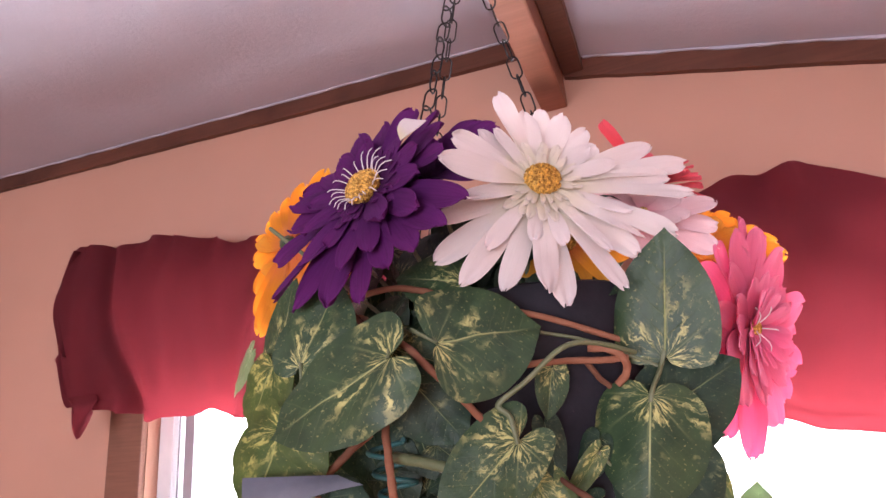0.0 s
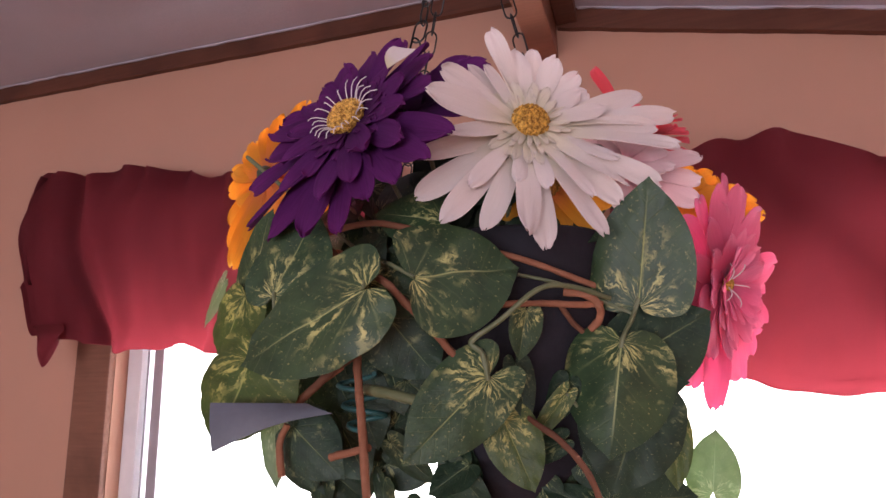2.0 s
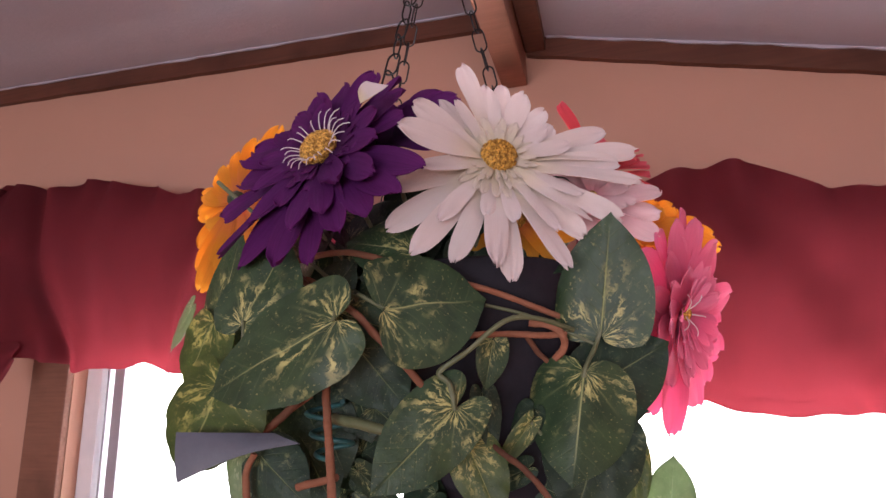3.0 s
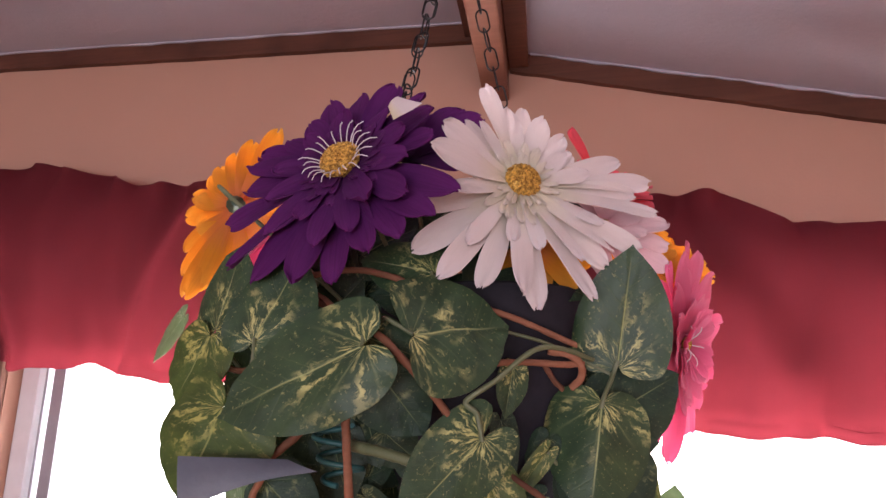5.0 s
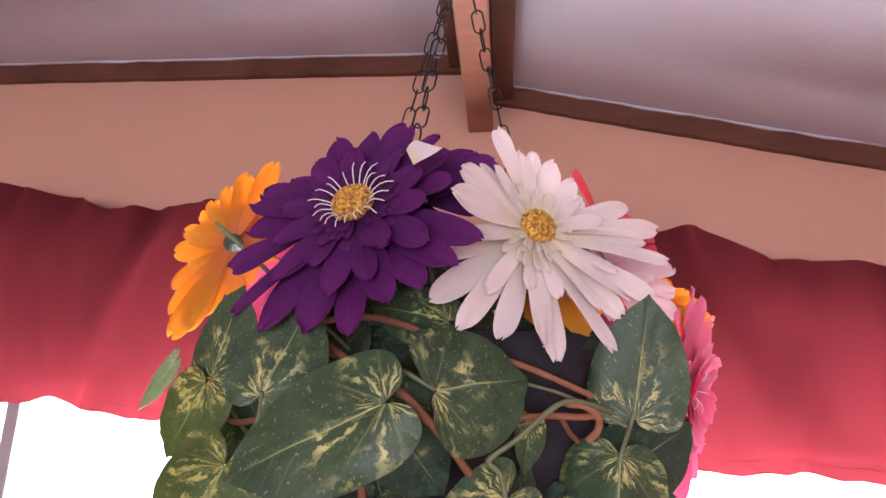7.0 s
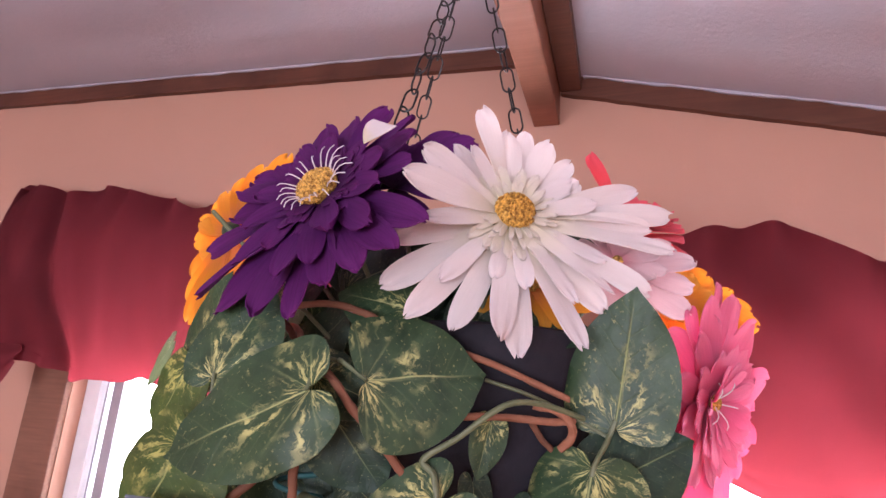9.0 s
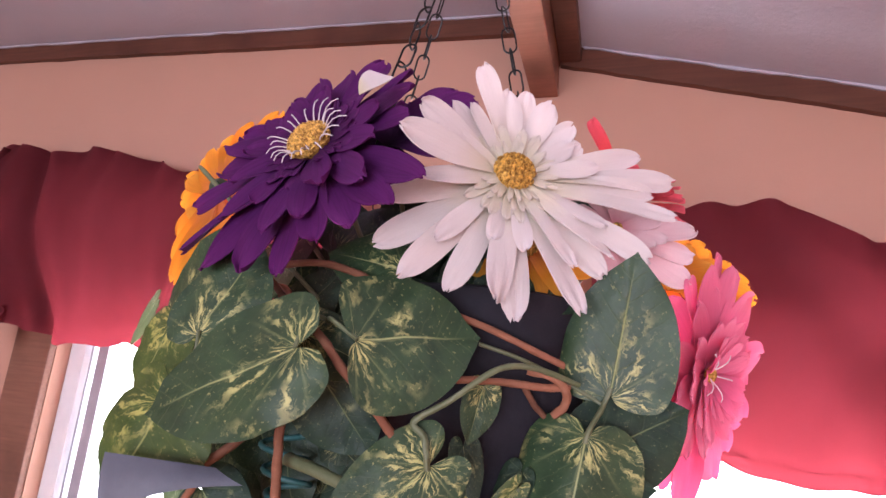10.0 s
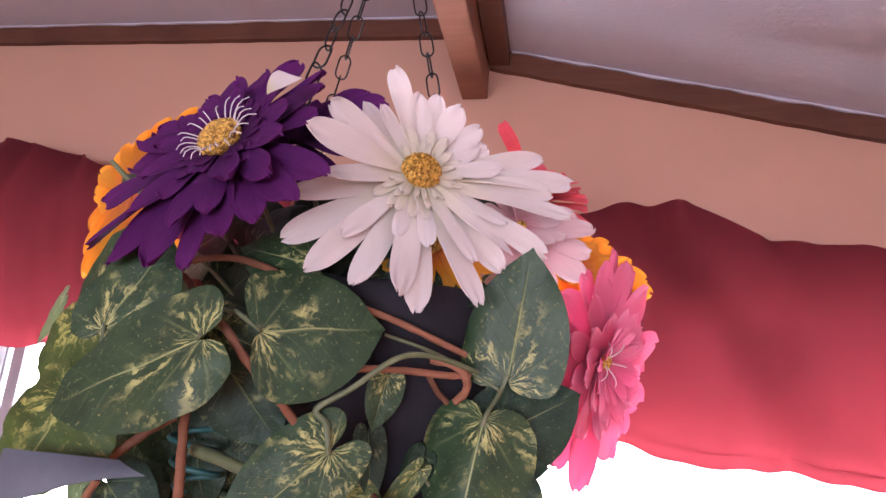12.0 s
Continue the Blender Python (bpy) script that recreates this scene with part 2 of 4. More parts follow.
M_STEM = plain("green stem plastic", (0.10, 0.12, 0.055), (0.17, 0.18, 0.09), 60, 0.5, bump=0.2)
M_CALYX = plain("calyx plastic", (0.02, 0.05, 0.03), (0.04, 0.08, 0.04), 60, 0.45)
M_CHAIN = plain("black chain metal", (0.012, 0.012, 0.014), (0.03, 0.028, 0.03), 80, 0.4, 0.7)
M_POT = plain("dark basket liner", (0.006, 0.005, 0.011), (0.014, 0.011, 0.022), 25, 0.85, bump=0.3)
M_TEAL = plain("teal coated wire", (0.012, 0.075, 0.075), (0.025, 0.11, 0.11), 40, 0.5)


# ---- mesh helpers ----
def link_mesh(name, bm, material, smooth=True):
    me = bpy.data.meshes.new(name)
    bm.normal_update()
    bm.to_mesh(me)
    bm.free()
    if smooth:
        me.shade_smooth()
        me.set_sharp_from_angle(angle=radians(55))
    me.materials.append(material)
    return me


def part(name, data, material=None, parent=None, label="", m=None):
    """A bmesh or mesh as ONE object under a thing or a part."""
    me = data if isinstance(data, bpy.types.Mesh) else link_mesh(name, data, material)
    ob = new(name, me)
    if parent:
        ob.parent = parent
    if m is not None:
        ob.matrix_local = m
    return tagged(ob, label)


def thing(name, m, label, category, group="", kind=""):
    ob = new(name)
    ob.empty_display_size = 0.02
    ob.matrix_world = m
    return tagged(ob, label, category, group, kind)


def box(bm, x0, x1, y0, y1, z0, z1):
    vs = [bm.verts.new((x, y, z)) for x in (x0, x1) for y in (y0, y1) for z in (z0, z1)]
    for f in ((0, 1, 3, 2), (4, 6, 7, 5), (0, 4, 5, 1), (2, 3, 7, 6), (0, 2, 6, 4), (1, 5, 7, 3)):
        bm.faces.new([vs[i] for i in f])
    return vs


def boxes(name, list_of, material, bevel=0.0, parent=None, label=""):
    bm = bmesh.new()
    for b in list_of:
        box(bm, *b)
    if bevel:
        bmesh.ops.bevel(bm, geom=bm.edges[:], offset=bevel, segments=2, profile=0.6, affect="EDGES")
    bmesh.ops.recalc_face_normals(bm, faces=bm.faces[:])
    me = link_mesh(name, bm, material, False)
    return part(name, me, None, parent, label)


def sheet(bm, rows, cols, fn, thick, uv=True):
    """A closed thin shell over a grid: fn(i, j) gives the point; thick is along its normals."""
    P = [[Vector(fn(i / rows, j / cols)) for j in range(cols + 1)] for i in range(rows + 1)]
    layer = bm.loops.layers.uv.verify() if uv else None

    def normal(i, j):
        a = P[min(i + 1, rows)][j] - P[max(i - 1, 0)][j]
        b = P[i][min(j + 1, cols)] - P[i][max(j - 1, 0)]
        n = a.cross(b)
        return n.normalized() if n.length > 1e-12 else Vector((0, 0, 1))

    N = [[normal(i, j) for j in range(cols + 1)] for i in range(rows + 1)]
    top = [[bm.verts.new(P[i][j] + N[i][j] * thick / 2) for j in range(cols + 1)] for i in range(rows + 1)]
    low = [[bm.verts.new(P[i][j] - N[i][j] * thick / 2) for j in range(cols + 1)] for i in range(rows + 1)]

    def face(vs, ids):
        try:
            f = bm.faces.new(vs)
        except ValueError:
            return
        if uv:
            for lp, (i, j) in zip(f.loops, ids):
                lp[layer].uv = (i / rows, j / cols)

    for i in range(rows):
        for j in range(cols):
            ids = [(i, j), (i + 1, j), (i + 1, j + 1), (i, j + 1)]
            face([top[a][b] for a, b in ids], ids)
            ids = ids[::-1]
            face([low[a][b] for a, b in ids], ids)
    rim = [(i, 0) for i in range(rows)] + [(rows, j) for j in range(cols)] + [(i, cols) for i in range(rows, 0, -1)] + [(0, j) for j in range(cols, 0, -1)]
    for k in range(len(rim)):
        a, b = rim[k], rim[(k + 1) % len(rim)]
        ids = [a, b, b, a]
        face([top[b[0]][b[1]], top[a[0]][a[1]], low[a[0]][a[1]], low[b[0]][b[1]]], [b, a, a, b])


def smooth_line(pts, per=8):
    """Points along a soft curve through pts."""
    P = [Vector(p) for p in pts]
    P = [P[0] * 2 - P[1]] + P + [P[-1] * 2 - P[-2]]
    out = []
    for k in range(1, len(P) - 2):
        for i in range(per):
            t = i / per
            a, b, c, d = P[k - 1], P[k], P[k + 1], P[k + 2]
            out.append(0.5 * ((2 * b) + (c - a) * t + (2 * a - 5 * b + 4 * c - d) * t * t + (3 * b - a - 3 * c + d) * t ** 3))
    out.append(P[-2])
    return out


def tube(bm, pts, r0, r1=None, sides=8, rough=0.0, closed=False):
    r1 = r0 if r1 is None else r1
    rings, n = [], len(pts)
    up = Vector((0.3, 0.2, 1)).normalized()
    for i, p in enumerate(pts):
        d = (pts[(i + 1) % n] - pts[i - 1]) if closed else (pts[min(i + 1, n - 1)] - pts[max(i - 1, 0)])
        d = d.normalized()
        a = up.cross(d)
        a = a.normalized() if a.length > 1e-4 else d.orthogonal().normalized()
        b = d.cross(a)
        up = b
        r = r0 + (r1 - r0) * i / max(1, n - 1)
        ring = []
        for k in range(sides):
            w = 2 * math.pi * k / sides
            q = r * (1 + rough * noise.noise(p * 180 + Vector((k, 0, 0))))
            ring.append(bm.verts.new(p + (a * math.cos(w) + b * math.sin(w)) * q))
        rings.append(ring)
    for i in range(n if closed else n - 1):
        A, B = rings[i], rings[(i + 1) % n]
        for k in range(sides):
            bm.faces.new((A[k], A[(k + 1) % sides], B[(k + 1) % sides], B[k]))
    if not closed:
        bm.faces.new(rings[0][::-1])
        bm.faces.new(rings[-1])


def facing(center, normal, ref=(0, 0, 1)):
    """A frame whose z is the normal, x to the right as one looks at it, y up."""
    z = Vector(normal).normalized()
    x = Vector(ref).cross(z).normalized()
    y = z.cross(x)
    m = Matrix((x, y, z)).transposed().to_4x4()
    m.translation = Vector(center)
    return m


# ---- the room ----
ROOM = (-2.2, 1.3, -2.4)      # west, east, south


def wall_with(name, spans, material, label):
    return tagged(boxes(name, spans, material), label, "wall", kind="structure")


y0, y1 = WALL, WALL + 0.11
wall_with("wall_north", [
    (ROOM[0] - 0.1, LX0, y0, y1, 0, 2.6), (LX0, LX1, y0, y1, 0, WZ0), (LX0, LX1, y0, y1, LZ1, 2.6),
    (LX1, RX0, y0, y1, 0, 2.6), (RX0, RX1, y0, y1, 0, WZ0), (RX0, RX1, y0, y1, RZ1, 2.6), (RX1, ROOM[1] + 0.1, y0, y1, 0, 2.6)],
    M_WALL, "tan painted gable wall with two windows")
wall_with("wall_west", [(ROOM[0] - 0.1, ROOM[0], ROOM[2], WALL, 0, 2.6)], M_WALL, "tan painted side wall")
wall_with("wall_east", [(ROOM[1], ROOM[1] + 0.1, ROOM[2], WALL, 0, 2.3)], M_WALL, "tan painted side wall under the low eave")
wall_with("wall_south", [
    (ROOM[0] - 0.1, SX0, ROOM[2] - 0.1, ROOM[2], 0, 2.6), (SX0, SX1, ROOM[2] - 0.1, ROOM[2], 0, SZ0), (SX0, SX1, ROOM[2] - 0.1, ROOM[2], SZ1, 2.6),
    (SX1, ROOM[1] + 0.1, ROOM[2] - 0.1, ROOM[2], 0, 2.6)], M_WALL, "tan painted wall with a wide window")
tagged(boxes("floor", [(ROOM[0] - 0.1, ROOM[1] + 0.1, ROOM[2] - 0.1, y1, -0.1, 0.0)], M_FLOOR), "brown board floor", "floor", kind="structure")

BX0, BX1, BZ = -0.106, -0.063, 2.092     # beam


def left_ceiling(x):
    return 2.240 - 0.038 * x


def right_ceiling(x):
    return 2.166 - 0.245 * x


def slab(name, x0, x1, zf, label, material, ya, yb, lo=0.0, hi=0.06, category="ceiling", edge=0.0):
    """A sloping board between x0 and x1 whose lower face follows zf, with an uneven lower front edge."""
    bm = bmesh.new()
    n = 60 if edge else 1
    rows = []
    for i in range(n + 1):
        x = x0 + (x1 - x0) * i / n
        w = edge * (noise.noise(Vector((x * 30, 1.7, 0))) + 0.5 * noise.noise(Vector((x * 90, 5.1, 0)))) if edge else 0.0
        rows.append([bm.verts.new(p) for p in ((x, ya, zf(x) + lo + w), (x, yb, zf(x) + lo + w), (x, yb, zf(x) + hi), (x, ya, zf(x) + hi))])
    for a, b in zip(rows, rows[1:]):
        for k in range(4):
            bm.faces.new((a[k], b[k], b[(k + 1) % 4], a[(k + 1) % 4]))
    bm.faces.new(rows[0])
    bm.faces.new(rows[-1][::-1])
    bmesh.ops.recalc_face_normals(bm, faces=bm.faces[:])
    return tagged(part(name, link_mesh(name, bm, material, False)), label, category, kind="structure")


slab("ceiling_west", ROOM[0], BX0 - 0.001, left_ceiling, "white stippled ceiling", M_CEIL, ROOM[2], WALL - 0.002)
slab("ceiling_east", BX1 + 0.001, ROOM[1], right_ceiling, "white stippled ceiling sloping down to the eave", M_CEIL, ROOM[2], WALL - 0.002)
slab("trim_west", ROOM[0], BX0 - 0.002, left_ceiling, "dark brown wood trim under the ceiling", M_TRIM, WALL - 0.012, WALL - 0.0, -0.037, -0.001, "trim", 0.0016)
slab("trim_east", BX1 + 0.002, ROOM[1], right_ceiling, "dark brown wood trim along the sloping ceiling", M_TRIM, WALL - 0.012, WALL - 0.0, -0.037, -0.001, "trim", 0.0016)
slab("ceiling_edge_west", ROOM[0], BX0 - 0.034, left_ceiling, "rough white texture along the ceiling edge", M_CEIL, WALL - 0.016, WALL - 0.0125, -0.0035, -0.0005, "ceiling edge", 0.0034)
slab("ceiling_edge_east", BX1 + 0.038, ROOM[1], right_ceiling, "rough white texture along the ceiling edge", M_CEIL, WALL - 0.016, WALL - 0.0125, -0.0035, -0.0005, "ceiling edge", 0.0040)
tagged(boxes("beam", [(BX0, BX1, ROOM[2], WALL - 0.001, BZ, 2.30)], M_BEAM, 0.003), "stained wooden ridge beam", "beam", kind="structure")
tagged(boxes("trim_beam_east", [(BX1 + 0.001, -0.028, ROOM[2], WALL - 0.013, 2.146, 2.20)], M_TRIM, 0.002), "dark brown wood strip beside the beam", "trim", kind="structure")
tagged(boxes("trim_beam_west", [(-0.138, BX0 - 0.001, ROOM[2], WALL - 0.013, 2.215, 2.27)], M_TRIM, 0.002), "dark brown wood strip beside the beam", "trim", kind="structure")


def window(name, x0, x1, z0, z1, label):
    w = thing(name, pose((x0 + x1) / 2, WALL, z0), label, "window", kind="structure")
    cx = (x0 + x1) / 2

    def at(ob):
        ob.parent = w
        ob.matrix_parent_inverse = Matrix.Translation((-cx, -WALL, -z0))
        return ob

    c = min(0.092, (x1 - x0) * 0.12) if x0 < -0.5 else 0.045
    at(boxes("casing", [(x0 - c, x0, WALL - 0.014, WALL - 0.001, z0 - c, z1 + c)], M_CASING, 0.003, label="brown wood casing"))
    at(boxes("casing", [(x1, x1 + 0.045, WALL - 0.014, WALL - 0.001, z0 - c, z1 + c)], M_CASING, 0.003, label="brown wood casing"))
    at(boxes("casing", [(x0, x1, WALL - 0.014, WALL - 0.001, z1, z1 + c)], M_CASING, 0.003, label="brown wood casing"))
    at(boxes("window_sill", [(x0, x1, WALL - 0.03, WALL - 0.001, z0 - c, z0)], M_CASING, 0.003, label="brown wood sill"))
    f = 0.036
    at(boxes("window_frame", [(x0, x0 + f, WALL + 0.03, WALL + 0.075, z0, z1), (x1 - f, x1, WALL + 0.03, WALL + 0.075, z0, z1),
                              (x0 + f, x1 - f, WALL + 0.03, WALL + 0.075, z0, z0 + f), (x0 + f, x1 - f, WALL + 0.03, WALL + 0.075, z1 - f, z1)], M_VINYL, 0.002, label="white vinyl frame"))
    at(boxes("sash_bar", [(x0 + f + 0.026, x0 + f + 0.05, WALL + 0.035, WALL + 0.06, z0 + f, z1 - f)], M_GREYBAR, 0.002, label="grey sash bar"))
    at(boxes("sash_bar", [(x0 + f + 0.004, x0 + f + 0.009, WALL + 0.04, WALL + 0.055, z0 + f, z1 - f)], M_GREYBAR, 0.001, label="grey sash groove"))
    p = at(boxes("pane", [(x0 + f, x1 - f, WALL + 0.062, WALL + 0.066, z0 + f, z1 - f)], M_GLASS))
    p.visible_shadow = False
    return w


window("window_1", LX0, LX1, WZ0, LZ1, "white vinyl window with brown casing, bright daylight outside")
window("window_2", RX0, RX1, WZ0, RZ1, "white vinyl window with brown casing, bright daylight outside")


# ---- valances ----
def curve_at(keys, x):
    if x <= keys[0][0]:
        return keys[0][1]
    for (a, p), (b, q) in zip(keys, keys[1:]):
        if x <= b:
            t = (x - a) / (b - a)
            t = t * t * (3 - 2 * t)
            return p + (q - p) * t
    return keys[-1][1]


def hung(x, y, z):
    """The cloth stands a hand's width off the wall."""
    return (0.955 * x, 0.03 + 0.955 * (y - 0.03), 1.625 + 0.955 * (z - 1.625))


def valance(label, x0, x1, top, low, seed, folds):
    v = thing("valance", pose((x0 + x1) / 2, WALL - 0.03, curve_at(top, (x0 + x1) / 2)), label, "valance", "valances over the windows")

    def point(i, j):
        x = x0 + (x1 - x0) * i
        zt, zb = curve_at(top, x), curve_at(low, x)
        z = zt + (zb - zt) * j
        deep = 0.0
        for a, fx, tilt, wide in folds:
            s = (x - fx - tilt * j) / wide
            deep += a * math.exp(-s * s)
        crinkle = noise.noise(Vector((x * 9 + seed, j * 1.5, seed))) * 0.016 + noise.noise(Vector((x * 26 + seed, j * 2.5, 3))) * 0.006
        gather = 0.012 * math.sin(x * 75 + 2 * noise.noise(Vector((x * 11, seed, 0)))) * (math.exp(-j * 9) + 0.5 * math.exp(-(1 - j) * 7))
        belly = 0.03 * math.sin(math.pi * min(1, j * 1.1)) 
        z += 0.007 * noise.noise(Vector((x * 22, seed + 4, 0))) * (1 if j < 0.5 else 1.4)
        return hung(x, WALL - 0.035 - belly + deep + crinkle + gather, z)

    m = Matrix.Translation(v.matrix_world.translation).inverted()
    for name, j0, j1, rows, thick, text in (("heading", 0.0, 0.13, 8, 0.0016, "gathered heading"), ("skirt", 0.13, 0.945, 36, 0.0015, ""), ("hem", 0.945, 1.0, 4, 0.003, "doubled hem")):
        bm = bmesh.new()
        sheet(bm, 150, rows, lambda i, j: point(i, j0 + (j1 - j0) * j), thick)
        part(name, bm, M_RED, v, text, m)
    return v


vl = valance("gathered red cloth valance, sunlit from behind", -1.205, -0.36,
             [(-1.205, 1.96), (-1.17, 2.035), (-1.10, 2.025), (-1.05, 2.0), (-0.935, 2.02), (-0.85, 2.0), (-0.70, 1.965), (-0.5, 1.965), (-0.36, 1.96)],
             [(-1.205, 1.78), (-1.165, 1.68), (-1.05, 1.665), (-0.93, 1.64), (-0.80, 1.645), (-0.70, 1.63), (-0.62, 1.615), (-0.36, 1.62)], 3.1,
             [(0.02, -1.08, 0.10, 0.02), (-0.018, -1.02, 0.12, 0.03), (0.02, -0.62, -0.14, 0.03), (-0.02, -0.56, -0.16, 0.04), (0.012, -0.8, 0.04, 0.04)])
valance("gathered dark red cloth valance against the light", 0.0, 0.98,
        [(0.0, 1.85), (0.08, 1.885), (0.2, 1.902), (0.25, 1.897), (0.335, 1.853), (0.42, 1.846), (0.6, 1.826), (0.98, 1.81)],
        [(0.0, 1.56), (0.15, 1.565), (0.24, 1.545), (0.33, 1.55), (0.45, 1.535), (0.7, 1.54), (0.98, 1.53)], 7.7,
        [(0.012, 0.14, 0.22, 0.05), (-0.010, 0.2, 0.26, 0.06), (0.009, 0.38, -0.02, 0.035), (-0.007, 0.3, 0.15, 0.05), (0.009, 0.5, 0.02, 0.04)])

# the loose tail and side loop of the left valance
bm = bmesh.new()
sheet(bm, 16, 10, lambda i, j: hung(-1.155 + 0.085 * j + 0.05 * i * (1 - j) * 0.8, WALL - 0.045 - 0.012 * math.sin(3.1 * j) + 0.006 * math.sin(6 * i), 1.70 - (0.085 - 0.05 * (2 * j - 1) ** 2) * i), 0.0015)
part("tail", bm, M_RED, vl, "loose corner of the cloth", vl.matrix_world.inverted())
bm = bmesh.new()
sheet(bm, 20, 10, lambda i, j: hung(-1.165 - 0.055 * math.sin(math.pi * i) ** 0.7 * (1 - j) , WALL - 0.02 - 0.035 * math.sin(math.pi * j), 2.02 - 0.235 * i), 0.0015)
part("side_loop", bm, M_RED, vl, "folded-back side of the cloth", vl.matrix_world.inverted())


# ---- flowers ----
def petal_mesh(length, width, rise, droop, notch=0.03, cup=0.02, seed=0, material=None, wide_at=0.73):
    """A cloth petal along +x: narrow at the base, widest past the middle, with a nicked tip."""
    bm = bmesh.new()
    rnd = random.Random(seed)
    ph, tw = rnd.uniform(0, 6), rnd.uniform(-0.10, 0.10)

    def point(i, j):
        u, v = 1 - (1 - i) ** 1.5, 2 * j - 1
        w = 0.15 + 0.85 * math.sin(0.5 * math.pi * min(1, u / wide_at)) ** 1.3
        end = max(0.0, u - wide_at) / (1 - wide_at)
        w *= math.sqrt(1 - 0.95 * end ** 2.2)
        y = v * width / 2 * w
        nick = notch * length * (end ** 6 * max(0.0, 1 - abs(v - 4 * tw) * 1.6) + max(0.0, notch - 0.03) * 4 * end * math.sin(9 * v + ph) * abs(v))
        x = length * u - nick - 0.02 * length * v * v * end ** 3 + 0.012 * length * end ** 3 * math.sin(8.5 * v + ph)
        z = length * (rise * u + droop * u * u) + (cup + 0.5 * tw) * width * v * v * (0.3 + u) + tw * y * u + 0.028 * length * math.sin(ph + 5 * u) * v + 0.05 * width * end * math.sin(6 * v + 2 * ph)
        return (x, y, z)

    sheet(bm, 12, 8, point, 0.0006)
    return link_mesh("petal", bm, material)


def spin(angle):
    return Matrix.Rotation(radians(angle), 4, "Z")


def disc_mesh(radius, height, grains, seed):
    """A low dome covered in coarse grains."""
    bm = bmesh.new()
    rnd = random.Random(seed)
    bmesh.ops.create_uvsphere(bm, u_segments=20, v_segments=10, radius=radius * 0.96)
    for v in bm.verts:
        v.co.z *= height / radius
    verts, faces = [v.co.copy() for v in bm.verts], [[v.index for v in f.verts] for f in bm.faces]
    bm.free()
    for k in range(grains):
        a, t = rnd.uniform(0, 2 * math.pi), math.sqrt(rnd.random())
        r = radius * t
        c = Vector((r * math.cos(a), r * math.sin(a), height * math.sqrt(max(0.02, 1 - t * t))))
        s = rnd.uniform(0.0007, 0.0014)
        i0 = len(verts)
        verts += [c + Vector(d) * s for d in ((1, 0, 0), (-1, 0, 0), (0, 1, 0), (0, -1, 0), (0, 0, 1.4), (0, 0, -1))]
        faces += [[i0 + q for q in f] for f in ((0, 2, 4), (2, 1, 4), (1, 3, 4), (3, 0, 4), (2, 0, 5), (1, 2, 5), (3, 1, 5), (0, 3, 5))]
    me = bpy.data.meshes.new("disc")
    me.from_pydata(verts, [], faces)
    me.materials.append(M_GOLD)
    return me


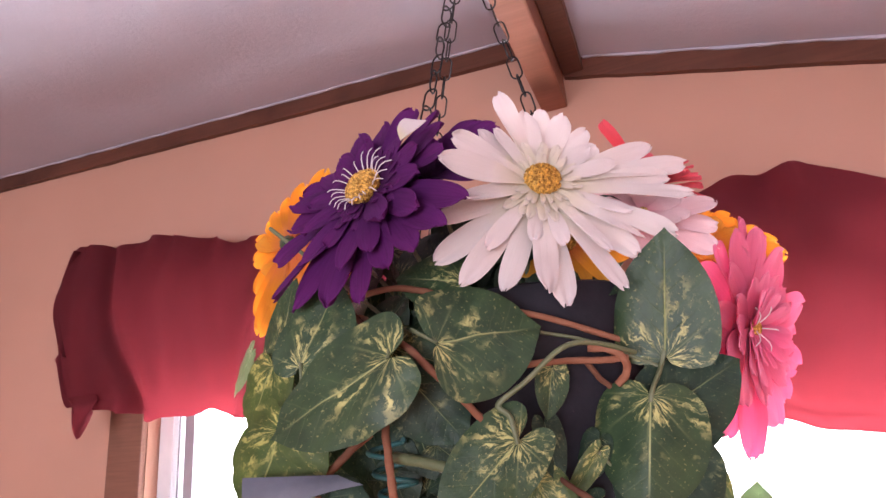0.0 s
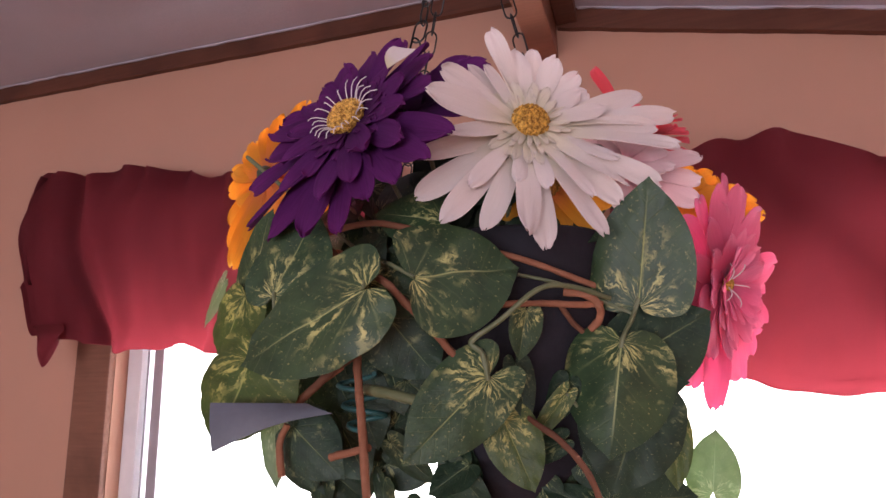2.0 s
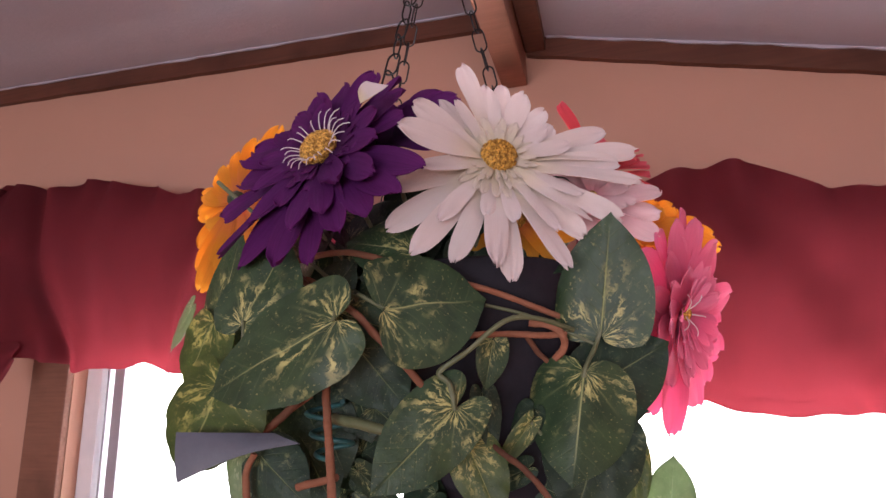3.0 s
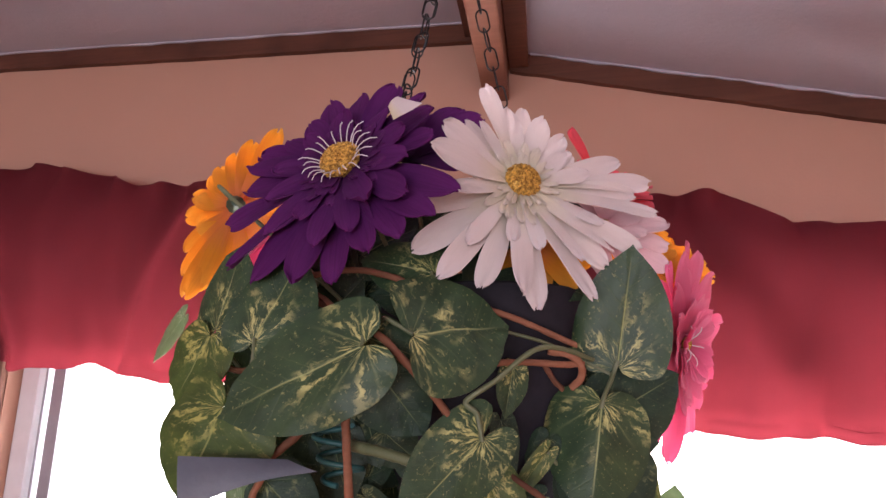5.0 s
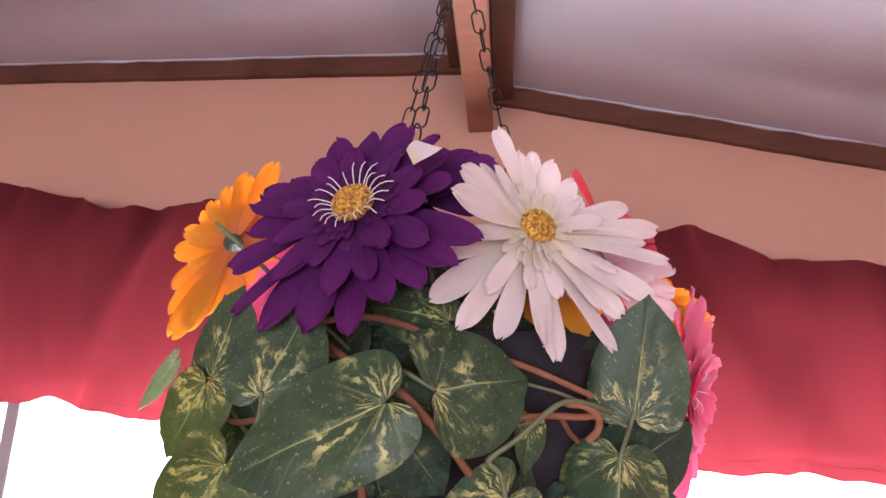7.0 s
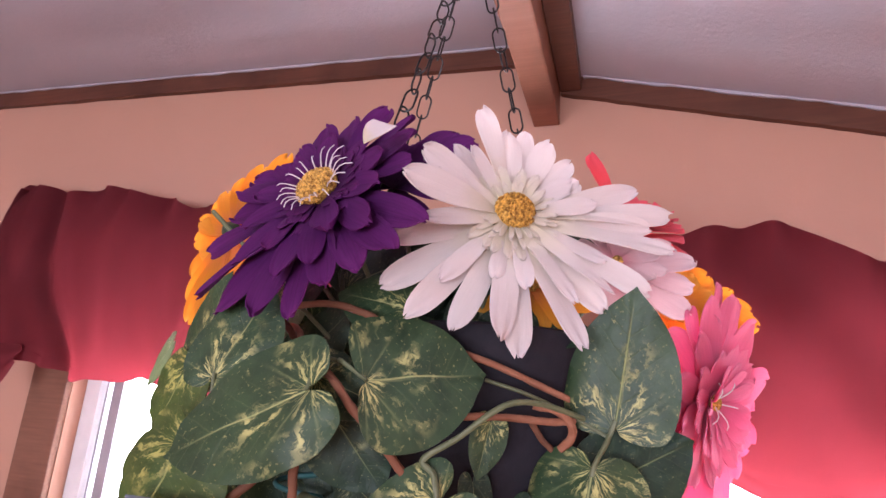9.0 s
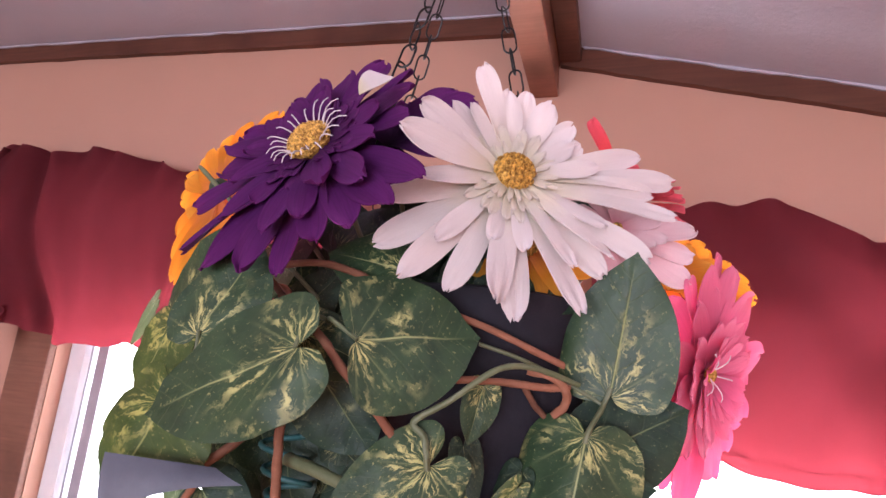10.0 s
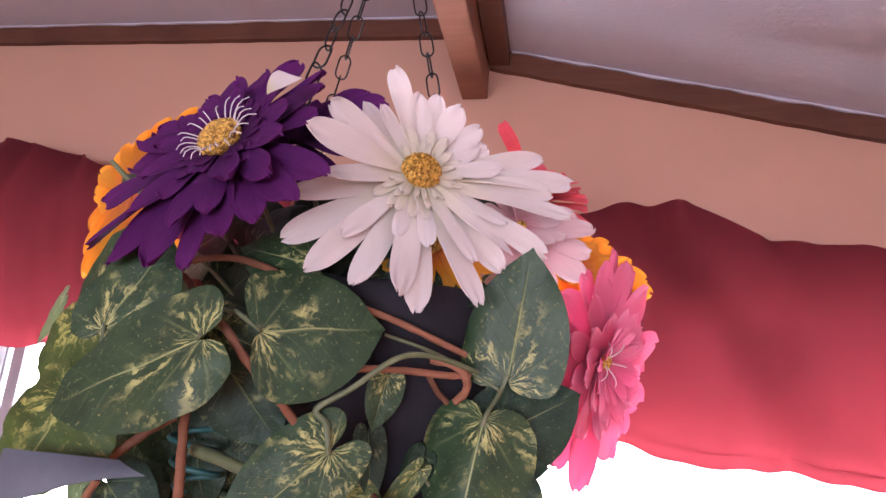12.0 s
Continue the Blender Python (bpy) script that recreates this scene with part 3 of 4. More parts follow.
def flower(name, center, normal, label, outer, rings, mats, group="", ragged=0.03, disc=0.0132, stem_to=None, stamens=0, seed=1, width=0.032, back=0.006, calyx=True, roll=0.06, mid=((), 0.0), cup=0.02):
    """outer, mid: rows of (angle, length, tip height), mid with its petal width. rings: rows of (count, length, width, rise, droop, lift, material)."""
    f = thing(name, facing(center, normal), label, "artificial flower", group or "artificial flowers in the basket")
    rnd = random.Random(seed)
    for k, (ang, r, h) in enumerate(outer):
        me = petal_mesh(r, width * rnd.uniform(0.88, 1.12), h / r + 0.10, -0.10, seed=seed * 100 + k, material=mats[0], notch=ragged, cup=cup * rnd.uniform(-0.4, 1.6))
        part("petal", me, None, f, m=Matrix.Translation((0, 0, -back - 0.0012 * (k % 3))) @ spin(ang) @ Matrix.Rotation(rnd.uniform(-roll, roll), 4, "X"))
    for k, (ang, r, h) in enumerate(mid[0]):
        me = petal_mesh(r, mid[1] * rnd.uniform(0.85, 1.1), h / r + 0.06, -0.06, seed=seed * 300 + k, material=mats[0], notch=ragged, cup=cup * rnd.uniform(-0.4, 1.6))
        part("petal", me, None, f, m=Matrix.Translation((0, 0, -back + 0.0012 + 0.0008 * (k % 3))) @ spin(ang) @ Matrix.Rotation(rnd.uniform(-roll, roll), 4, "X"))
    for q, (count, length, w, rise, droop, lift, mt) in enumerate(rings):
        shared = [petal_mesh(length * s, w, rise + d, droop, seed=seed * 1000 + q * 10 + i, material=mt) for i, (s, d) in enumerate(((1.0, 0.0), (0.9, 0.1), (1.07, -0.06), (0.95, 0.04)))]
        off = rnd.uniform(0, 360)
        for k in range(count):
            a = off + 360 * k / count + rnd.uniform(-9, 9)
            part("petal", rnd.choice(shared), None, f, m=Matrix.Translation((0, 0, lift)) @ spin(a) @ Matrix.Rotation(rnd.uniform(-0.1, 0.1), 4, "X"))
    if disc:
        part("disc", disc_mesh(disc, disc * 0.62, 480, seed), None, f, "gold glitter centre", Matrix.Translation((0, 0, 0.002)))
    for k in range(stamens):
        a = 360 * k / stamens + rnd.uniform(-5, 5)
        ln, bow = rnd.uniform(0.011, 0.020), rnd.uniform(-1, 1)
        bm = bmesh.new()
        tube(bm, [Vector((disc * 0.85 + ln * t * 0.95, 0.002 * bow * t * t, 0.005 + 0.0065 * math.sin(2.2 * t))) for t in (0, 0.25, 0.5, 0.75, 1)], 0.00045, 0.00035, 6)
        part("stamen", bm, M_STAMEN, f, "white thread" if k == 0 else "", spin(a))
    if calyx:
        bm = bmesh.new()
        bmesh.ops.create_cone(bm, cap_ends=True, segments=10, radius1=0.003, radius2=0.0075, depth=0.010, matrix=Matrix.Translation((0, 0, -back - 0.010)))
        part("calyx", bm, M_CALYX, f, "green plastic calyx")
    if stem_to is not None:
        end = f.matrix_world.inverted() @ Vector(stem_to)
        bm = bmesh.new()
        tube(bm, smooth_line([(0, 0, -back - 0.012), (0, 0, -back - 0.022), end], 6), 0.0017, 0.0017, 7)
        part("stem", bm, M_STEM, f, "green plastic stem")
    return f


ROOT = (-0.085, 0.45, 1.60)

white_outer = [(105, .083, .010), (91, .067, .006), (79, .074, .004), (65, .073, .002), (48, .066, .004), (21, .099, .002), (7, .112, .004), (0, .094, .006), (-13, .102, .018),
               (-31, .096, .010), (-51, .082, .010), (-70, .096, .017), (-90, .093, .0), (-99, .087, .010), (-115, .089, .004), (-131, .099, .0), (-145, .097, -.003), (-161, .085, .004), (177, .074, .034), (157, .067, .028), (135, .058, .016), (35, .060, .002)]
white_mid = [(-84, .054, .008), (-63, .070, .012), (-45, .078, .012), (-29, .064, .010), (-131, .071, .006), (-163, .064, .012), (124, .052, .012), (36, .050, .006), (13, .056, .008), (-107, .050, .006), (160, .054, .018)]
flower("daisy", (-.032, .393, 1.755), (.45, -.86, .25), "large white artificial daisy with a gold glitter centre", white_outer,
               [(22, 0.039, 0.0070, 0.08, -0.02, -0.0036, M_WHITE_IN), (34, 0.031, 0.0042, 0.16, -0.04, -0.0032, M_WHITE_IN), (34, 0.024, 0.0034, 0.26, -0.06, -0.0026, M_WHITE_IN)],
               [M_WHITE], stem_to=ROOT, seed=11, width=0.0168, disc=0.0125, mid=(white_mid, 0.0130), cup=0.05, roll=0.12)

purple_outer = [(75, .082, .0), (96, .078, .002), (116, .088, .002), (132, .066, .006), (149, .070, .006), (161, .092, .002), (171, .088, .006), (-176, .086, .0), (-156, .095, .002), (-130, .102, .002), (-118, .099, .0), (-99, .090, -.002),
                (-81, .091, -.006), (-64, .083, .002), (-49, .087, .004), (-35, .090, .0), (-21, .094, .0), (14, .066, .006), (34, .072, .006), (54, .080, .0)]
purple_mid = [(-125, .071, .006), (-87, .071, .006), (-69, .068, .006), (-33, .071, .008), (-52, .055, .010), (-10, .054, .008), (22, .050, .010), (62, .052, .006), (104, .052, .006), (140, .050, .008), (178, .056, .006), (-151, .058, .006), (-108, .052, .008)]
flower("gerbera", (-.15, .358, 1.763), (-.22, -.89, .39), "large purple artificial gerbera with white threads round a gold centre", purple_outer,
       [(18, 0.041, 0.0105, 0.14, -0.05, -0.0035, M_PURPLE_IN), (30, 0.035, 0.0066, 0.24, -0.06, -0.0045, M_PURPLE_IN), (34, 0.028, 0.0048, 0.30, -0.06, -0.004, M_PURPLE_IN)],
       [M_PURPLE], stem_to=ROOT, seed=23, width=0.0215, stamens=22, disc=0.0146, mid=(purple_mid, 0.0180), cup=0.10, roll=0.12)

flower("gerbera", (-.108, .377, 1.775), (.12, -.88, .42), "purple artificial gerbera half hidden behind the larger one",
       [(30, .060, .012), (47, .056, .012), (10, .054, .008), (-12, .044, .010), (66, .058, -.002), (92, .052, -.004), (125, .05, .0), (150, .04, -.01), (-60, .03, -.01)], [], [M_PURPLE], stem_to=ROOT, seed=31, width=0.030, disc=0)

LOOSE_PETAL = (-.1025, .334, 1.789)

flower("gerbera", (-.262, .422, 1.758), (-.45, .88, .1), "orange artificial gerbera seen from behind",
       [(108, .091, .049), (97, .074, .057), (85, .060, .058), (67, .047, .046), (51, .042, .047), (18, .042, .052), (-7, .046, .070), (-35, .055, .070), (-51, .072, .070), (-60, .085, .069), (-65, .074, .063), (-72, .058, .058),
        (130, .08, .05), (155, .07, .05), (-160, .07, .05), (-130, .07, .05), (-100, .07, .05)],
       [(9, 0.036, 0.022, 1.0, -0.1, 0.004, M_ORANGE)], [M_ORANGE], stem_to=ROOT, seed=41, width=0.0178, disc=0, back=0.002, ragged=0.10)
flower("gerbera", (-.205, .400, 1.742), (-.45, -.80, .35), "coral and orange artificial gerbera under the purple one",
       [(-150, .056, .002), (-134, .060, .0), (-172, .046, .0), (-112, .056, .0), (150, .040, .0), (110, .036, .0), (-85, .050, .0), (-50, .045, .0), (20, .04, .0)], [], [M_PINK], stem_to=ROOT, seed=37, width=0.017, disc=0)
flower("gerbera", (.088, .498, 1.650), (.84, -.50, -.20), "pink artificial gerbera hanging over the edge",
       [(112, .076, .010), (98, .082, .006), (84, .076, .012), (70, .080, .004), (52, .080, .008), (34, .076, .002), (16, .084, .010), (-4, .078, .004), (-22, .082, .008), (-41, .086, .002),
        (-60, .084, .008), (-78, .096, .002), (-96, .094, .008), (-114, .084, .004), (-134, .084, .0), (-152, .080, .006), (-170, .078, .0), (170, .078, .004), (150, .076, .0), (131, .076, .006)],
       [(15, 0.062, 0.019, 0.12, -0.04, -0.003, M_PINK), (13, 0.046, 0.015, 0.3, -0.05, -0.002, M_PINK), (12, 0.030, 0.010, 0.6, -0.1, 0.0, M_PINK)], [M_PINK], stem_to=ROOT, seed=43, stamens=5, disc=0.005, width=0.027, roll=0.2, ragged=0.05)
flower("gerbera", (.068, .524, 1.724), (.45, -.72, .5), "orange artificial gerbera behind the daisy",
       [(165, .045, .004), (120, .040, .0), (18, .066, .01), (0, .072, .008), (-15, .070, .012), (-30, .064, .01), (36, .060, .006), (55, .050, .01), (-45, .054, .008), (75, .045, .006), (98, .045, .004), (-90, .05, .0), (-140, .045, .0)], [(11, 0.034, 0.016, 0.3, -0.1, 0.002, M_ORANGE)], [M_ORANGE], stem_to=ROOT, seed=47, width=0.024, ragged=0.08, disc=0.005)
flower("daisy", (.028, .455, 1.738), (.35, -.75, .55), "blush white artificial daisy behind the large one",
       [(5, .058, .010), (-18, .054, .006), (-45, .058, .004), (-75, .055, .0), (28, .060, .004), (55, .058, .002), (85, .058, .0), (120, .05, .0), (160, .05, .0), (-110, .05, .0), (-150, .05, .0)], [(10, 0.032, 0.014, 0.25, -0.05, 0.001, M_BLUSH)], [M_BLUSH], stem_to=ROOT, seed=53, width=0.022, disc=0.003)
flower("gerbera", (.036, .49, 1.776), (.35, -.45, .8), "coral pink artificial gerbera at the back of the basket",
       [(2, .050, .012), (20, .050, .014), (-14, .046, .010), (40, .046, .02), (-40, .05, .0), (65, .05, .02), (117, .052, .046), (160, .05, .02)], [(9, 0.034, 0.012, 0.5, -0.05, 0.002, M_CORAL)], [M_CORAL], stem_to=ROOT, seed=59, width=0.024)
flower("gerbera", (-.030, .425, 1.722), (.05, -.98, .1), "orange artificial gerbera under the daisy",
       [(-115, .042, -.004), (-98, .036, .0), (-70, .038, -.004), (-45, .05, .0), (-20, .05, .0), (10, .04, .0), (-150, .04, .0)], [], [M_ORANGE], stem_to=ROOT, seed=61, width=0.017)


# ---- leaves ----
HEART = [(1.0, 0.0), (0.955, 0.045), (0.88, 0.145), (0.76, 0.28), (0.59, 0.405), (0.37, 0.485), (0.13, 0.495), (-0.06, 0.44), (-0.17, 0.325), (-0.19, 0.185), (-0.14, 0.065), (-0.04, 0.012), (-0.008, 0.004)]


def leaf_mesh(length, width, bend, fold, seed, material, wave=0.05, lobe=1.0):
    """A heart-shaped leaf along +x about the joint with its stalk: two lobes behind it, a drawn-out tip, a thin closed shell."""
    rnd = random.Random(seed)
    half = smooth_line([(x * (lobe if x < 0 else 1), y, 0) for x, y in HEART], 3)
    skew = rnd.uniform(-0.06, 0.06)
    edge = half + [Vector((p.x, -p.y, 0)) for p in half[::-1]][:-1]
    steps = (0.0, 0.16, 0.34, 0.52, 0.70, 0.86, 1.0)
    count = len(edge)

    def place(p, t):
        s, v = p.x * t, p.y * t * 2
        y = v * width / 2 * (1 + (skew if v > 0 else -skew))
        z = -bend * length * s * abs(s) + fold * abs(y) - 0.09 * width * v * v
        z += wave * width * (noise.noise(Vector((s * 2.6, v * 1.6, seed * 3.7))) + t ** 3 * 0.7 * noise.noise(Vector((s * 7, v * 5, seed * 1.3))))
        return Vector((s * length + 0.02 * length * math.sin(3 * s + seed), y, z))

    verts, uvs = [], []
    for lift in (0.00025, -0.00025):
        for t in steps[1:]:
            for p in edge:
                verts.append(place(p, t) + Vector((0, 0, lift)))
                uvs.append((p.x * t, 0.5 + p.y * t))
        verts.append(place(edge[0], 0.0) + Vector((0, 0, lift)))
        uvs.append((0.0, 0.5))
    layer = (len(steps) - 1) * count + 1
    faces = []
    for side in (0, 1):
        o = side * layer
        rings = [[o + r * count + k for k in range(count)] for r in range(len(steps) - 1)]
        made = [(o + layer - 1, rings[0][k], rings[0][(k + 1) % count]) for k in range(count)]
        made += [(a[k], b[k], b[(k + 1) % count], a[(k + 1) % count]) for a, b in zip(rings, rings[1:]) for k in range(count)]
        faces += [f[::-1] for f in made] if side else made
    o = layer - 1 - count
    faces += [(o + k, layer + o + k, layer + o + (k + 1) % count, o + (k + 1) % count) for k in range(count)]
    me = bpy.data.meshes.new("leaf")
    me.from_pydata(verts, [], faces)
    chart = me.uv_layers.new(name="chart")
    for lp in me.loops:
        chart.data[lp.index].uv = uvs[lp.vertex_index]
    me.shade_smooth()
    me.set_sharp_from_angle(angle=radians(55))
    me.materials.append(material)
    return me


def leaf_frame(base, tip, normal):
    x = (Vector(tip) - Vector(base)).normalized()
    z = Vector(normal)
    z = (z - x * z.dot(x)).normalized()
    y = z.cross(x)
    m = Matrix((x, y, z)).transposed().to_4x4()
    m.translation = Vector(base)
    return m


def spray(label, leaves, stems, seed):
    """One vine: its leaves and stems move together."""
    v = thing("pothos_vine", pose(*leaves[0][0]), label, "artificial vine", "artificial vines in the basket")
    inv = v.matrix_world.inverted()
    for k, (base, tip, nrm, width, bend, fold, mt, *lobe) in enumerate(leaves):
        ln = (Vector(tip) - Vector(base)).length
        part("leaf", leaf_mesh(ln, width, bend, fold, seed + k, mt, lobe=lobe[0] if lobe else 1.0), None, v, m=inv @ leaf_frame(base, tip, nrm))
    for k, (pts, r0, r1) in enumerate(stems):
        bm = bmesh.new()
        tube(bm, smooth_line(pts, 8), r0, r1, 7, 0.15)
        part("stem", bm, M_STEM, v, "green plastic stem" if k == 0 else "", inv)
    return v


C, D, G, B, P = M_LEAF, M_LEAF_SHADE, M_LEAF_GOLD, M_LEAF_BACK, M_LEAF_LIT
spray("green and cream marbled pothos vine at the front of the basket", [
    ((-.120, .321, 1.639), (-.211, .327, 1.599), (-.10, -1, .24), .070, .03, .05, C, 0.85),
    ((-.094, .334, 1.646), (-.039, .378, 1.656), (-.45, -.88, .05), .080, .05, .05, C, 0.6),
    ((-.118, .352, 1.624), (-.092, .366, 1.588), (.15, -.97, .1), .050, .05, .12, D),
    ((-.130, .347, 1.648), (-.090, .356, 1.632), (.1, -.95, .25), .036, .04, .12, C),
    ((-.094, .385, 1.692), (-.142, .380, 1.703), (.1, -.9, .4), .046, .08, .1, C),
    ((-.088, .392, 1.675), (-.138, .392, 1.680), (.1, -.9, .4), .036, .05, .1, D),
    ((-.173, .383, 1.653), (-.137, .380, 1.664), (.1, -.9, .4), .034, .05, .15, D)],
    [([(-.120, .320, 1.639), (-.121, .327, 1.650), (-.117, .333, 1.656), (-.115, .343, 1.655)], .0011, .0013), ([(-.094, .333, 1.646), (-.104, .334, 1.652), (-.113, .338, 1.656), (-.122, .37, 1.65), (-.10, .43, 1.62)], .0011, .0015),
     ([(-.094, .384, 1.692), (-.088, .39, 1.682), (-.082, .40, 1.665)], .0012, .0014)], 1)
spray("green and cream marbled pothos vine beside the pink gerbera", [
    ((.027, .411, 1.633), (.040, .400, 1.708), (-.1, -.97, -.05), .064, -.03, .10, C, 0.5),
    ((.014, .403, 1.604), (.003, .388, 1.541), (.02, -.98, .1), .068, .04, -.28, C),
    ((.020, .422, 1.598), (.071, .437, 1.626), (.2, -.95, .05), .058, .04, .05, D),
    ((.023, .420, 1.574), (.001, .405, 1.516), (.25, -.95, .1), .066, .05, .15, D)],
    [([(.027, .410, 1.634), (.022, .409, 1.622), (.014, .403, 1.604), (.012, .42, 1.57), (.005, .44, 1.52)], .0015, .0017), ([(.024, .411, 1.624), (.0, .41, 1.636), (-.02, .395, 1.645), (-.045, .39, 1.652)], .0012, .0012)], 11)
spray("green and cream pothos vine hanging at the front", [
    ((-.058, .352, 1.588), (-.101, .326, 1.543), (.35, -.90, .15), .048, .02, .16, C, 1.5),
    ((-.041, .390, 1.628), (-.047, .386, 1.597), (.5, -.8, .1), .022, .0, .3, C),
    ((-.049, .388, 1.595), (-.044, .388, 1.560), (.5, -.8, .1), .020, .0, .3, D),
    ((-.057, .385, 1.561), (-.041, .385, 1.522), (.1, -.98, .1), .036, .0, .1, G)],
    [([(-.057, .350, 1.587), (-.060, .350, 1.602), (-.066, .350, 1.609), (-.05, .353, 1.620), (-.027, .360, 1.638), (-.01, .376, 1.640), (.010, .40, 1.634)], .0017, .0016)], 21)
spray("pothos vine low at the back of the basket, some leaves painted pale as if backlit", [
    ((-.021, .402, 1.577), (-.045, .400, 1.547), (.4, -.8, .3), .014, .02, .3, G),
    ((.040, .432, 1.557), (.039, .430, 1.516), (.1, -.95, .1), .024, .0, .1, G),
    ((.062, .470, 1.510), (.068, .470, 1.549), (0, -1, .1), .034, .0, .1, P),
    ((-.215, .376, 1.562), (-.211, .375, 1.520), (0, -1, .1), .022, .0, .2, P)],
    [([(-.021, .402, 1.577), (-.01, .41, 1.56), (.0, .43, 1.53)], .0012, .0014)], 27)
spray("green pothos vine beside the orange gerbera", [
    ((-.198, .348, 1.646), (-.176, .362, 1.702), (.15, -.97, .1), .056, -.02, .1, C),
    ((-.256, .400, 1.658), (-.240, .402, 1.722), (-.25, -.95, .05), .054, -.02, .1, C),
    ((-.259, .397, 1.652), (-.284, .395, 1.603), (-.2, -.95, .1), .056, .05, .06, G, 0.7),
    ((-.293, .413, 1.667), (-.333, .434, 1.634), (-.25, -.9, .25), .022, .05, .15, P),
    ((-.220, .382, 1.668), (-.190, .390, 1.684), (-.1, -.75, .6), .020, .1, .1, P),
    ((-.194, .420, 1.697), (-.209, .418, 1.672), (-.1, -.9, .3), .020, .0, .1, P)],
    [([(-.198, .347, 1.646), (-.20, .35, 1.630), (-.207, .352, 1.615), (-.21, .37, 1.58)], .0014, .0016), ([(-.256, .400, 1.658), (-.245, .40, 1.64), (-.22, .42, 1.60)], .0013, .0016)], 31)
folded = spray("gold flecked pothos vine with a folded leaf tip", [
    ((-.223, .358, 1.602), (-.236, .344, 1.548), (-.15, -.97, .12), .086, .03, .04, G, 2.1),
    ((-.192, .367, 1.558), (-.157, .365, 1.529), (0, -1, .15), .042, .05, .1, D)],
    [([(-.223, .359, 1.602), (-.216, .37, 1.604), (-.19, .40, 1.60), (-.16, .42, 1.58)], .0014, .0018)], 41)
FLAP = [Vector((-.235, .336, 1.577)), Vector((-.227, .330, 1.548)), Vector((-.150, .340, 1.570)), Vector((-.170, .344, 1.5755))]
bm = bmesh.new()
sheet(bm, 14, 6, lambda i, j: tuple((FLAP[0] * (1 - i) + FLAP[3] * i) * (1 - j) + (FLAP[1] * (1 - i) + FLAP[2] * i) * j + Vector((0, -0.0012 * math.sin(math.pi * j), 0.004 * j * math.sin(math.pi * i)))), 0.0005)
part("leaf_tip", bm, M_LEAF_BACK, folded, "underside of the folded leaf, shade and sheen painted grey", folded.matrix_world.inverted())

# added filler leaves in the shaded copy, darkening the depths of the basket
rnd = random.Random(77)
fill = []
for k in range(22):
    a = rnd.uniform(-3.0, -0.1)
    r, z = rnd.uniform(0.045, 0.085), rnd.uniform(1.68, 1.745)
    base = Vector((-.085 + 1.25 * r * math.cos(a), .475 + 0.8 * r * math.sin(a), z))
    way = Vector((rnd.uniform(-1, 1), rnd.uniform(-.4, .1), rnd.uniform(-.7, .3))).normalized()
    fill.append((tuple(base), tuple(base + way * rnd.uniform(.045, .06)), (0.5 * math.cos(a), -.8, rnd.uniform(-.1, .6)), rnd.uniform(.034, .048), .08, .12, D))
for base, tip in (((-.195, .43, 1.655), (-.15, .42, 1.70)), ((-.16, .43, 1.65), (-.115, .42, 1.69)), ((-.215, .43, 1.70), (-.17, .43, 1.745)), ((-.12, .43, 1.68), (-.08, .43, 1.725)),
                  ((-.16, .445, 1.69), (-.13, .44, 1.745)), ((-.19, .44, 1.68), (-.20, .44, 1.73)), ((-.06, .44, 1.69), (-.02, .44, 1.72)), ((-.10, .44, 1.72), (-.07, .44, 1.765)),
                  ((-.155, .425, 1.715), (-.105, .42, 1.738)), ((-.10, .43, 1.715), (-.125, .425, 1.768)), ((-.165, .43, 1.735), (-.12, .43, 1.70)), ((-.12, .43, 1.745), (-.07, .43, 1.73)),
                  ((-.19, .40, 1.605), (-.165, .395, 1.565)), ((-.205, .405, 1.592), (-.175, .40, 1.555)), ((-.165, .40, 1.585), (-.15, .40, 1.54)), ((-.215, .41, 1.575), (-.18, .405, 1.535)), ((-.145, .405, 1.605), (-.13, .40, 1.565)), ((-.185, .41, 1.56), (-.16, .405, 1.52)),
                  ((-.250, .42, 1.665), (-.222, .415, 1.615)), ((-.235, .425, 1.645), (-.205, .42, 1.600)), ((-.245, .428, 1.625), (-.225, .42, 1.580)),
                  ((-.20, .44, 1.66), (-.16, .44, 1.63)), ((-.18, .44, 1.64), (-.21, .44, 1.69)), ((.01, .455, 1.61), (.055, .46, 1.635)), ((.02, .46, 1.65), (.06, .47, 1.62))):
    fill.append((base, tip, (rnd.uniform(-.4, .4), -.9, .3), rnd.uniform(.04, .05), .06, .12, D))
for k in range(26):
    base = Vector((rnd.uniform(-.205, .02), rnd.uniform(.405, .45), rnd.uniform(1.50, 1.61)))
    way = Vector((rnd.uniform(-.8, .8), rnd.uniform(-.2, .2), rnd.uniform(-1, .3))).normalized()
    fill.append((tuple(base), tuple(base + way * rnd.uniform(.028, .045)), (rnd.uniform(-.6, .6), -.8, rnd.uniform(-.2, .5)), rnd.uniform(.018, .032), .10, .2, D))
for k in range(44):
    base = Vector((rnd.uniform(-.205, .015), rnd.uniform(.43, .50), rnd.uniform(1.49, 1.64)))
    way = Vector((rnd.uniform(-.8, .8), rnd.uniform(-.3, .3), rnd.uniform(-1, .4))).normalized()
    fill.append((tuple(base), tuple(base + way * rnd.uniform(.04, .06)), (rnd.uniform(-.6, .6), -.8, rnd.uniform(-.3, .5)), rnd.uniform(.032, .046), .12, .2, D))
